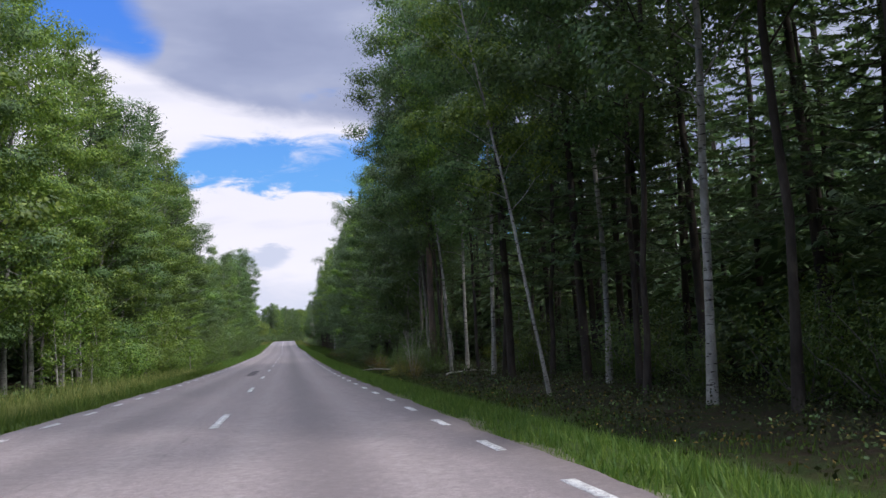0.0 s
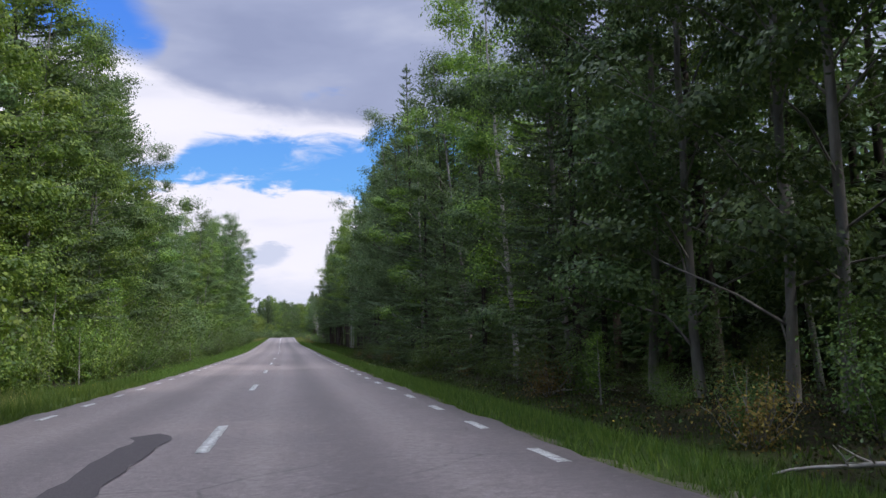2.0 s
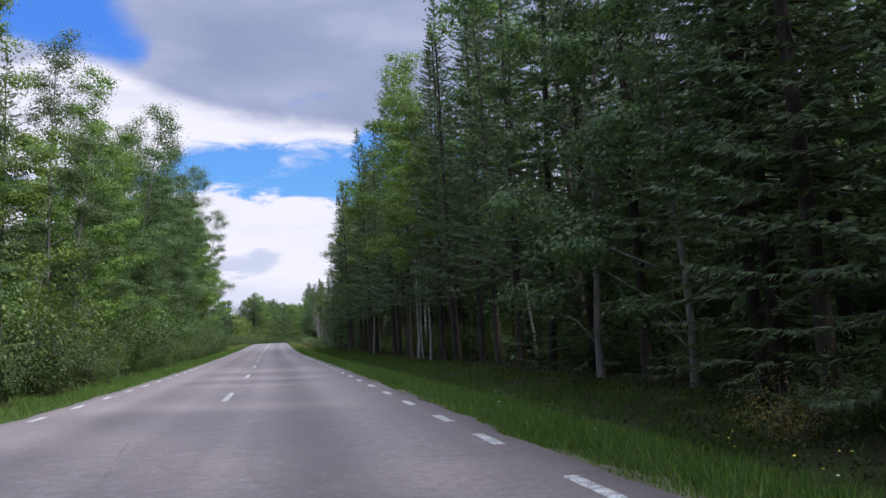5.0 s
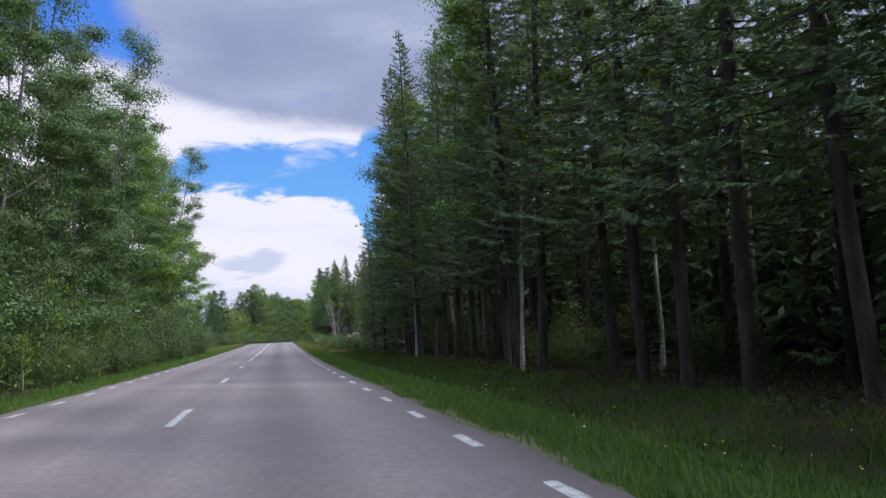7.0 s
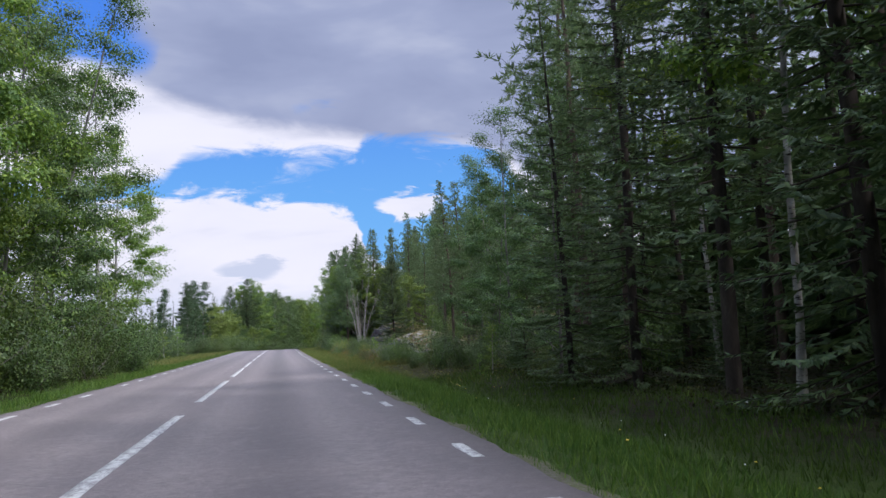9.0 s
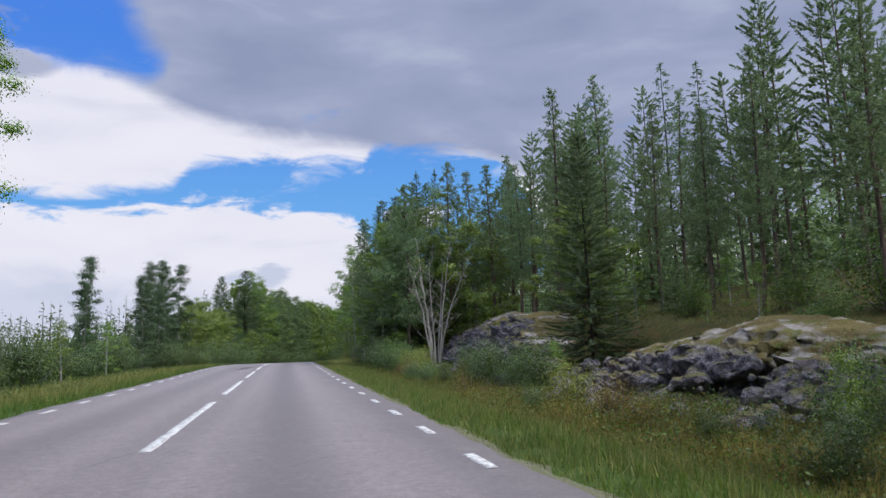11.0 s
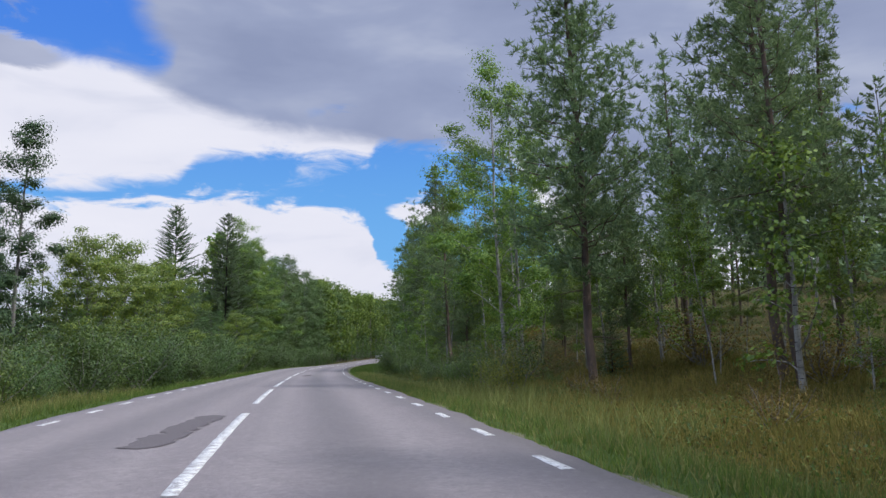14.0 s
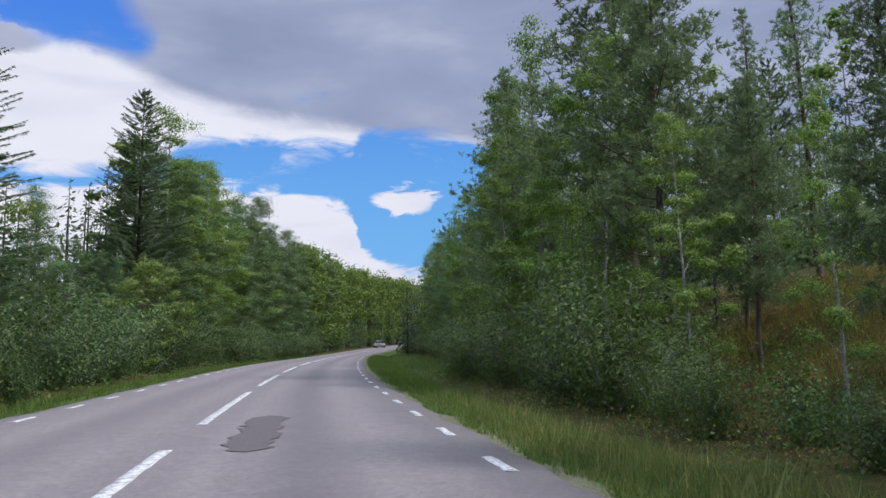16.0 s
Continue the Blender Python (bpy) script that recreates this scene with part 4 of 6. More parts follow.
def tar_patch(s0, s1, a0, a1, skew, seed):
    """A thin, ragged mend of dark tar on the asphalt."""
    rng = np.random.default_rng(seed)
    n = 26
    q = np.linspace(0, 1, n)
    half = (a1 - a0) / 2 * np.minimum(1, 4.2 * np.sqrt(np.clip(q * (1 - q), 0, 1)))
    mid = (a0 + a1) / 2 + skew * (q - 0.5)
    l, r = mid - half + rng.normal(0, 0.05, n) * (half > 0.05), mid + half + rng.normal(0, 0.05, n) * (half > 0.05)
    s = s0 + (s1 - s0) * q
    v = np.concatenate([xyz(s, l, 0.009 + 0.0025 * waves(s, l, 3.0)), xyz(s, r, 0.009 + 0.0025 * waves(s, r, 3.0))])
    a = np.arange(n - 1)
    ob = new("tar_patch", mesh("tar_patch", v, np.stack([a, a + n, a + n + 1, a + 1], -1), M["tar"]))
    ob.parent = road


tar_patch(39.5, 49.0, -1.0, -0.55, 0.0, 1)
tar_patch(272.5, 280.0, -1.15, -0.5, 0.35, 2)
tar_patch(299.2, 304.5, -0.95, -0.45, 0.3, 3)
tar_patch(340.3, 345.1, 0.66, 1.22, 0.05, 4)
tar_patch(284.8, 286.1, -0.55, -0.2, 0.05, 5)
tar_patch(79.9, 80.9, 0.22, 0.55, 0.0, 6)

# ---------------------------------------------------------------- stock of plants
R = np.random.default_rng
stock, nominal = {}, {}


def keep(kind, H, *roots):
    stock[kind], nominal[kind] = list(roots), H


BL, AL = M["birch_leaf"], M["alder_leaf"]
T_BIRCH = "tall green birch with a thin pale trunk in the forest"
T_ASPEN = "leafy aspen with a grey trunk at the forest edge"
T_SPRUCE = "dark green spruce with drooping branches in the forest"
T_PINE = "young pine with upturned branches on the rise"
keep("birch", 16, *[leafy_tree(R(i), 16, 0.12, 2.7, 19000, 0.115, M["birch_bark"], BL, limbs=24, girth=0.006, label=T_BIRCH) for i in range(3)])
keep("birch_thin", 16, *[leafy_tree(R(10 + i), 16, 0.32, 2.4, 15500, 0.112, M["birch_bark"], BL, lean=0.045, limbs=22, girth=0.0034, label="slender birch with a bare white stem at the forest edge") for i in range(3)])
# crowns, and the bark on two of three, coloured dark for forest shade
keep("shade_dark_birch", 16, *[leafy_tree(R(210 + i), 16, 0.28, 3.0, 30000, 0.092, (M["birch_bark"], M["spruce_bark"], M["spruce_bark"])[i], M["shade_dark_leaf"], lean=0.03, limbs=28, girth=0.0036, label="tall slender birch coloured dark for the shade at the forest edge") for i in range(3)])
keep("aspen", 15, *[leafy_tree(R(20 + i), 15, 0.04, 2.9, 19500, 0.115, M["grey_bark"], AL, limbs=30, girth=0.0045, label=T_ASPEN, name="aspen_tree") for i in range(3)])
keep("birch_mid", 16, *[leafy_tree(R(30 + i), 16, 0.1, 2.8, 1900, 0.36, M["birch_bark"], BL, limbs=10, girth=0.006, sides=5, label=T_BIRCH) for i in range(2)])
keep("aspen_mid", 15, *[leafy_tree(R(34 + i), 15, 0.05, 3.0, 2000, 0.36, M["grey_bark"], AL, limbs=10, girth=0.006, sides=5, label=T_ASPEN, name="aspen_tree") for i in range(2)])
keep("spruce", 16, *[spruce(R(40 + i), 16, 0.03, 2.7, 9, 0.33, 112, 0.225, label=T_SPRUCE) for i in range(3)])
keep("wide_spruce", 16, *[spruce(R(42 + i), 16, 0.02, 4.1, 13, 0.31, 170, 0.3, taper=0.66, label="tall dark spruce with wide drooping branches standing free") for i in range(2)])
keep("spruce_bare", 16, *[spruce(R(45 + i), 16, 0.2, 2.5, 8, 0.36, 104, 0.23, label="spruce with bare lower trunk in the dark forest") for i in range(2)])
keep("spruce_mid", 16, *[spruce(R(50 + i), 16, 0.04, 2.7, 5, 0.48, 18, 0.62, label=T_SPRUCE) for i in range(2)])
keep("dark_spruce", 14, *[spruce(R(142 + i), 14, 0.02, 3.2, 11, 0.30, 130, 0.26, taper=0.7, label="broad dark spruce with branches down to the ground") for i in range(2)])
keep("young_spruce", 7, *[spruce(R(55 + i), 7, 0.01, 2.3, 10, 0.19, 44, 0.30, label="bushy young spruce on the verge", name="young_spruce") for i in range(2)])
keep("pine", 14, *[pine(R(60 + i), 14, 0.22, 3.0, 100, 56, 16, 0.2, label=T_PINE) for i in range(4)])
keep("airy_pine", 14, *[pine(R(160 + i), 14, 0.26, 2.1, 74, 30, 15, 0.2, label="slender pine with thin upturned branches and a bare trunk") for i in range(4)])
keep("pine_mid", 14, *[spruce(R(66 + i), 14, 0.3, 2.4, 7, 0.42, 80, 0.36, label=T_PINE, name="pine_tree", pine_like=True) for i in range(2)])
keep("pole_pine", 15, *[pine(R(70 + i), 15, 0.5, 2.1, 30, 26, 15, 0.25, label="tall pine with a bare dark trunk in the forest") for i in range(2)])
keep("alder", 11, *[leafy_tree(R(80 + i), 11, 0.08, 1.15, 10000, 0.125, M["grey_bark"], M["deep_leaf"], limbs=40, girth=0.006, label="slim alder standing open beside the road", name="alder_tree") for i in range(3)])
# aspen copy, its leaves darkened for stretches with less sun
keep("shade_dark_aspen", 15, *[leafy_tree(R(25 + i), 15, 0.04, 2.9, 30000, 0.092, M["grey_bark"], M["shade_dark_leaf"], limbs=30, girth=0.005, label="aspen with leaves coloured darker for shade at the forest edge", name="aspen_tree") for i in range(3)])
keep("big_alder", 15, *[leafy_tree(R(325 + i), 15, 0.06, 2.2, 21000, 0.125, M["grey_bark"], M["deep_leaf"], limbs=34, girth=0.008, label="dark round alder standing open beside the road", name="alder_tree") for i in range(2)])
keep("shrub", 2.4, *[shrub(R(90 + i), 2.4, 1.5, 12, 4600, 0.072, M["shrub_leaf"], label="dense green willow shrub at the forest edge") for i in range(3)])
keep("bush", 2.4, *[shrub(R(290 + i), 2.4, 1.6, 13, 4800, 0.078, M["willow_leaf"], label="low willow bush on the open ground", name="willow_bush") for i in range(2)])
# shrub copy whose brighter leaf colour imitates sun on this edge
keep("sun_bright_shrub", 2.4, *[shrub(R(190 + i), 2.4, 1.4, 12, 3400, 0.10, AL, label="shrub coloured bright green for sun on the forest edge", name="leafy_shrub") for i in range(3)])
keep("sapling", 4.5, *[leafy_tree(R(95 + i), 4.5, 0.06, 1.1, 1900, 0.1, M["birch_bark"], BL, limbs=14, label="young birch sapling at the forest edge", category="sapling", name="birch_sapling") for i in range(2)])
keep("yellow_shrub", 1.6, *[shrub(R(100 + i), 1.6, 0.9, 11, 2400, 0.055, M["yellow_leaf"], label="yellowing shrub on the verge", name="yellow_shrub") for i in range(2)])
keep("dry_shrub", 1.2, *[shrub(R(104 + i), 1.2, 0.8, 14, 1500, 0.05, M["dry_leaf"], label="brown dried shrub among the grass", name="dry_shrub") for i in range(2)])
keep("yellow_tree", 8, leafy_tree(R(110), 8, 0.04, 2.9, 30000, 0.11, M["grey_bark"], M["maple_leaf"], limbs=64, label="light yellow-green maple tree beside the road", name="maple_tree"))
keep("bare", 8, bare_tree(R(120), 8, 8, "leafless grey birch clump with many bare stems"))
uses = {k: 0 for k in stock}
put_rng = R(7)


def plant(kind, s, lat, height, turn=None, group="", label=""):
    """A copy from the stock, on the ground at s, lat."""
    src = stock[kind][uses[kind] % len(stock[kind])]
    uses[kind] += 1
    if nominal[kind] > 6.5 and kind != "young_spruce":       # trees: the height of the top above the road
        height = height - float(rise(s, lat)) + 0.35
    k = height / nominal[kind]
    p = spot(s, lat, -0.05)
    turn = put_rng.random() * 360 if turn is None else turn
    ob = copy_thing(src, pose(p.x, p.y, p.z, put_rng.normal(0, 1.2), put_rng.normal(0, 1.2), turn) @ Matrix.Diagonal((k * put_rng.uniform(0.92, 1.08), k * put_rng.uniform(0.92, 1.08), k, 1)))
    return tagged(ob, label, group=group)


def row(s0, s1, gap, lat, spread, low, high, kinds, group):
    """Trees along the road: the mean gap, the offset and its spread, the heights, and (kind, share)."""
    names, share = [k for k, _ in kinds], np.array([w for _, w in kinds], float)
    s = s0
    while s < s1:
        plant(names[put_rng.choice(len(names), p=share / share.sum())], s, lat + put_rng.uniform(-spread, spread), put_rng.uniform(low, high), group=group)
        s += gap * put_rng.uniform(0.65, 1.35)


# ---- forest left of the road
GL, GR = "trees of the forest left of the road", "trees of the forest right of the road"
SL, SR = "shrubs along the left forest edge", "shrubs along the right forest edge"
row(22, 84, 2.7, -11.5, 0.8, 17.5, 20.5, (("birch", 3), ("aspen", 3.2), ("shade_dark_aspen", 0.8)), GL)
# past s = 84 more dark-leaved trees imitate the weaker sun
row(84, 110, 2.6, -11.3, 0.8, 17.5, 20.5, (("birch", 1), ("aspen", 1), ("shade_dark_aspen", 3), ("dark_spruce", 0.6)), GL)
row(116, 138, 2.9, -11.2, 0.9, 12.5, 15.0, (("birch", 1.0), ("aspen", 0.8), ("shade_dark_aspen", 4)), GL)
row(138, 168, 2.9, -11.0, 0.9, 15.0, 18.0, (("birch", 1.0), ("aspen", 0.6), ("shade_dark_aspen", 4.4), ("spruce", 0.6)), GL)
row(169, 238, 2.9, -11.2, 1.0, 19.0, 22.5, (("birch", 1.0), ("aspen", 0.5), ("shade_dark_aspen", 4.4), ("spruce", 0.3)), GL)
row(20, 112, 3.6, -15.5, 1.4, 18.0, 21.0, (("birch_mid", 2), ("aspen_mid", 3), ("spruce_mid", 3)), GL)
row(114, 168, 4.0, -15.5, 1.6, 12.5, 15.5, (("birch_mid", 3), ("aspen_mid", 2), ("spruce_mid", 3)), GL)
row(168, 240, 4.0, -15.5, 1.6, 17.0, 21.0, (("birch_mid", 3), ("aspen_mid", 2), ("spruce_mid", 3)), GL)
for s, lat, h, kind in ((55, -12.4, 22.6, "dark_spruce"), (79, -12.4, 25.6, "dark_spruce"), (104, -12.8, 23.0, "dark_spruce"), (241, -10.2, 20.0, "birch"), (244.5, -9.9, 15.5, "birch"), (249, -11.2, 8.0, "aspen"), (257.5, -10.9, 14.0, "birch_thin")):
    plant(kind, s, lat, h, group=GL)
row(40, 84, 2.1, -8.3, 0.6, 1.6, 3.4, (("sun_bright_shrub", 4), ("sapling", 1.5)), SL)
row(84, 112, 2.1, -8.3, 0.6, 1.4, 3.2, (("shrub", 4), ("bush", 2), ("sapling", 1)), SL)
row(112, 245, 2.6, -8.0, 0.6, 1.5, 3.2, (("shrub", 2), ("bush", 2.5), ("sapling", 0.8)), SL)
row(38, 84, 2.6, -9.6, 0.5, 3.0, 5.6, (("sun_bright_shrub", 2), ("sapling", 4)), SL)
row(84, 110, 2.6, -9.6, 0.5, 3.0, 5.6, (("shrub", 3), ("sapling", 2)), SL)
row(110, 245, 2.8, -9.5, 0.5, 3.0, 5.6, (("shrub", 2), ("bush", 3), ("sapling", 1)), SL)
# lower, open ground further on
GO = "shrubs on the open ground left of the road"
row(250, 330, 2.2, -12.0, 1.8, 2.2, 3.8, (("bush", 5), ("sapling", 2), ("young_spruce", 0.6)), GO)
row(250, 360, 3.0, -18.5, 3.0, 3.0, 5.0, (("bush", 3), ("sapling", 3)), GO)
row(255, 370, 4.6, -30.0, 5.0, 3.8, 5.8, (("birch_mid", 1), ("bush", 3)), GO)
for s, lat, h in ((286, -12.5, 7.6), (289, -13.4, 6.0), (302, -11.4, 7.8), (306.5, -11.8, 7.8), (309.5, -11.4, 7.4), (313.5, -13.0, 9.6), (318.0, -13.6, 10.8), (321.8, -12.8, 11.6), (325.2, -13.6, 11.0), (328.6, -12.3, 12.2), (331.5, -14.5, 9.5)):
    plant("big_alder" if h > 8.5 else "alder", s, lat, h, group="alders beside the road")
for s, lat, h in ((342, -12.6, 8.4), (348.5, -11.8, 9.0), (354.6, -10.9, 8.1)):
    plant("yellow_tree", s, lat, h, group="light green trees beside the road")
for s, lat, h in ((361.0, -11.2, 14.6), (385, -11.2, 18.4)):
    plant("wide_spruce", s, lat, h, group=GL)
plant("birch", 391, -10.6, 18.6, group=GL)
plant("yellow_tree", 379, -8.6, 5.6, group="light green trees beside the road")
row(314, 362, 2.6, -7.9, 1.0, 1.3, 3.8, (("bush", 5), ("shrub", 1)), SL)
row(345, 470, 2.0, -8.8, 0.8, 2.5, 4.8, (("bush", 4), ("shrub", 1), ("sapling", 0.7)), SL)
row(366, 404, 2.6, -11.8, 0.9, 5.5, 8.5, (("shade_dark_aspen", 1),), GL)
row(338, 400, 3.0, -14.8, 1.0, 5.5, 8.0, (("shade_dark_aspen", 2), ("spruce_mid", 1)), GL)
row(388, 404, 2.1, -11.0, 0.8, 14.0, 16.5, (("shade_dark_aspen", 3), ("birch", 1)), GL)
row(404, 480, 2.0, -11.2, 1.0, 15.5, 18.5, (("shade_dark_aspen", 4), ("birch", 1.2), ("spruce", 0.8)), GL)
row(388, 470, 3.4, -15.0, 1.2, 14.0, 18.0, (("aspen_mid", 3), ("spruce_mid", 2)), GL)
# ---- forest right of the road
row(5, 48, 2.5, 10.0, 0.9, 19.0, 21.5, (("shade_dark_birch", 5), ("birch_thin", 1), ("spruce_bare", 1)), GR)
row(4, 37, 2.6, 12.4, 0.8, 16.5, 19.5, (("spruce_bare", 3), ("shade_dark_birch", 2)), GR)
row(2, 52, 3.2, 15.0, 0.8, 14.0, 18.0, (("spruce_mid", 1),), GR)
row(47, 58, 2.2, 9.8, 0.4, 17.5, 19.5, (("shade_dark_birch", 2), ("shade_dark_aspen", 1)), GR)
row(58, 84, 2.2, 9.2, 0.8, 13.5, 16.5, (("spruce", 6), ("shade_dark_aspen", 1), ("birch", 0.6), ("spruce_bare", 2)), GR)
row(84, 112, 2.2, 9.2, 0.8, 16.5, 18.8, (("spruce", 6), ("shade_dark_aspen", 0.8), ("pine", 1), ("spruce_bare", 2)), GR)
row(112, 198, 2.2, 9.9, 0.7, 17.0, 19.4, (("spruce", 0.4), ("spruce_bare", 7.6), ("shade_dark_aspen", 1.2), ("birch_thin", 0.8)), GR)
for s, lat, h, kind in ((200.5, 9.4, 14.2, "spruce"), (203.5, 9.0, 10.5, "spruce"), (206.5, 9.8, 8.6, "shade_dark_aspen")):
    plant(kind, s, lat, h, group=GR)
row(54, 215, 3.4, 13.2, 1.3, 15.5, 19.0, (("pole_pine", 2), ("spruce_bare", 2), ("birch_thin", 1)), GR)
row(56, 222, 3.2, 16.2, 1.2, 14.0, 18.0, (("spruce_mid", 5), ("pole_pine", 1)), GR)
row(36, 110, 2.8, 8.0, 0.5, 0.9, 2.4, (("shrub", 4), ("sapling", 0.8)), SR)
row(6, 36, 3.2, 11.6, 0.8, 1.2, 3.2, (("shrub", 4), ("young_spruce", 1)), SR)
row(54, 110, 3.2, 11.6, 0.8, 1.2, 3.2, (("shrub", 4), ("young_spruce", 1)), SR)
row(110, 215, 3.2, 12.2, 0.8, 1.2, 3.2, (("shrub", 3), ("young_spruce", 2)), SR)
row(34, 110, 9.0, 7.2, 0.5, 0.7, 1.2, (("dry_shrub", 1),), SR)
plant("pole_pine", 38.6, 8.7, 19, group=GR, label="thick dark pine trunk at the forest edge")
p = spot(17.5, 7.9, -0.05)
tagged(copy_thing(stock["birch_thin"][1], pose(p.x, p.y, p.z, 0, -9.5, 0) @ Matrix.Diagonal((0.8, 0.8, 0.95, 1))), "slender leaning birch with a white stem on the verge", group=GR)
for s, lat, h in ((43.5, 13.2, 1.3), (45.5, 15.0, 1.6), (47.5, 14.2, 1.2), (49.5, 16.0, 1.7), (52.0, 15.2, 1.4), (46.5, 17.4, 1.6), (50.5, 18.6, 1.8)):
    plant("yellow_shrub", s, lat, h, group="sunlit shrubs in the clearing")
row(36, 56, 2.4, 19.5, 0.8, 14.0, 17.5, (("spruce_mid", 1),), GR)
row(40, 56, 3.4, 17.5, 1.2, 5.0, 9.0, (("birch", 2), ("pine", 1)), GR)
for s, lat, h in ((143.1, 9.5, 15.0), (145.8, 9.6, 14.0), (166.5, 9.4, 15.0), (171.0, 10.6, 14.5), (185.5, 9.2, 15.0)):
    plant("birch_thin", s, lat, h, group=GR)
# rocky rise
put_rng = R(11)
GP = "pines on the rocky rise"
row(208, 236, 2.8, 12.8, 1.3, 9.5, 11.5, (("airy_pine", 4), ("shade_dark_aspen", 2)), GR)
row(236, 262, 3.4, 15.2, 1.0, 8.6, 10.4, (("airy_pine", 1),), GP)
row(262, 276, 3.2, 15.2, 1.2, 11.5, 13.6, (("airy_pine", 1),), GP)
row(228, 262, 2.6, 19.0, 1.6, 10.5, 13.0, (("pine_mid", 4), ("airy_pine", 2)), GP)
row(262, 296, 2.6, 19.6, 1.6, 13.0, 16.4, (("pine_mid", 3), ("airy_pine", 3)), GP)
row(250, 296, 3.4, 23.2, 1.4, 13.5, 16.5, (("pine_mid", 3), ("spruce_mid", 1)), GP)
plant("yellow_tree", 257.0, 13.6, 6.2, label="thin yellow-green rowan above the rocks")
plant("yellow_tree", 278.0, 14.2, 8.6, label="thin yellow-leaved birch behind the bare clump")
plant("wide_spruce", 249.6, 11.0, 7.6, group=GR, label="dark bushy spruce standing before the rocks")
plant("bare", 275.9, 10.9, 8.3)
# the dark thicket past the rocks
for s, lat, h, kind in ((277.6, 9.4, 11.6, "pine"), (279.6, 11.2, 11.4, "aspen"), (281.8, 10.2, 11.6, "dark_spruce"), (281.6, 13.5, 14.3, "airy_pine"), (284.0, 8.9, 11.2, "dark_spruce"), (285.7, 11.6, 14.4, "spruce"), (287.8, 9.2, 12.6, "dark_spruce"), (290.2, 13.6, 15.6, "spruce"), (291.0, 17.0, 15.8, "airy_pine"), (289.5, 8.4, 8.2, "birch"), (283.2, 8.5, 9.5, "birch_thin"), (286.0, 14.5, 13.0, "spruce_mid"), (280.0, 14.0, 12.0, "spruce_mid"), (278.6, 9.0, 8.0, "aspen"), (280.4, 8.8, 10.6, "pine"), (282.6, 11.8, 12.8, "dark_spruce"), (286.2, 9.0, 11.8, "spruce"), (290.0, 10.6, 13.4, "dark_spruce"), (288.6, 12.0, 14.2, "dark_spruce")):
    plant(kind, s, lat, h, group=GR)
row(277, 293, 1.7, 8.0, 0.4, 1.0, 2.2, (("bush", 2), ("young_spruce", 1)), SR)
# the open heath with single trees
for s, lat, h, kind in ((313.8, 10.3, 15.5, "pine"), (308.0, 13.3, 15.2, "pine"), (305.6, 12.2, 11.8, "airy_pine"), (301.0, 16.2, 11.5, "airy_pine"), (303.5, 18.4, 13.5, "airy_pine"), (298.5, 18.0, 13.0, "airy_pine"), (310.5, 16.8, 13.0, "airy_pine"), (315.5, 14.6, 12.0, "airy_pine"), (320.6, 9.0, 13.0, "birch"), (322.6, 10.4, 12.4, "birch"), (317.5, 12.2, 9.0, "birch_thin"), (325.0, 10.8, 8.6, "birch"), (326.0, 9.5, 11.2, "birch_thin"), (331.0, 8.8, 10.2, "airy_pine"), (334.4, 9.1, 9.7, "birch_thin"), (335.3, 9.2, 8.8, "birch_thin"), (331.0, 13.8, 12.4, "birch_thin"), (334.5, 10.2, 8.4, "pine"), (333.4, 11.6, 8.2, "birch"), (335.5, 11.0, 8.6, "birch"), (336.5, 9.3, 6.4, "birch"), (337.5, 13.5, 10.8, "pine"), (339.5, 12.0, 9.2, "birch"), (340.6, 10.0, 6.6, "pine"), (341.4, 14.4, 10.2, "airy_pine"), (343.4, 10.6, 5.2, "birch"), (346.5, 9.4, 5.6, "birch"), (347.5, 11.5, 7.0, "pine"), (349.5, 10.4, 11.8, "pine"), (354.5, 11.6, 17.2, "pine"), (351.5, 9.2, 9.5, "birch_thin"), (356.0, 9.6, 8.8, "birch_thin"), (359.5, 10.0, 13.0, "aspen"), (361.1, 9.3, 8.8, "birch_thin"), (364.0, 10.0, 13.0, "pine"), (372.5, 11.6, 15.2, "pine"), (365.7, 22.0, 17.0, "airy_pine"), (343.0, 19.5, 14.5, "airy_pine"), (349.0, 21.0, 16.0, "airy_pine"), (339.0, 22.0, 15.5, "airy_pine"), (355.5, 18.5, 15.0, "airy_pine"), (334.0, 18.0, 13.0, "airy_pine")):
    plant(kind, s, lat, h, group=GR)
row(296, 326, 2.4, 17.5, 1.8, 8.0, 11.0, (("pine_mid", 3), ("birch_thin", 2)), GR)
row(300, 326, 1.5, 13.8, 2.0, 3.2, 6.4, (("birch_thin", 3), ("sapling", 2)), GR)
row(297, 328, 2.6, 21.5, 1.6, 11.0, 13.5, (("pine_mid", 3), ("birch_mid", 1)), GR)
row(316, 335, 2.6, 12.8, 0.8, 4.5, 7.0, (("birch", 3), ("pine", 1)), GR)
row(351, 370, 2.4, 13.0, 1.0, 6.0, 9.0, (("birch", 2), ("shade_dark_aspen", 1), ("pine", 2)), GR)
row(352, 372, 2.8, 16.8, 1.2, 9.0, 12.0, (("pine_mid", 3), ("birch_mid", 1)), GR)
row(332, 366, 4.2, 25.0, 2.0, 8.0, 10.0, (("pine_mid", 2), ("spruce_mid", 1)), GR)
row(370, 450, 2.5, 12.8, 0.8, 11.0, 13.5, (("shade_dark_aspen", 2), ("aspen", 2), ("spruce", 2), ("birch", 1), ("pine", 2)), GR)
row(370, 450, 3.2, 16.5, 1.6, 10.0, 13.0, (("pine_mid", 3), ("spruce_mid", 2), ("birch_mid", 2)), GR)
row(318, 332, 1.8, 8.3, 0.5, 1.2, 2.6, (("bush", 2), ("shrub", 5), ("sapling", 1)), SR)
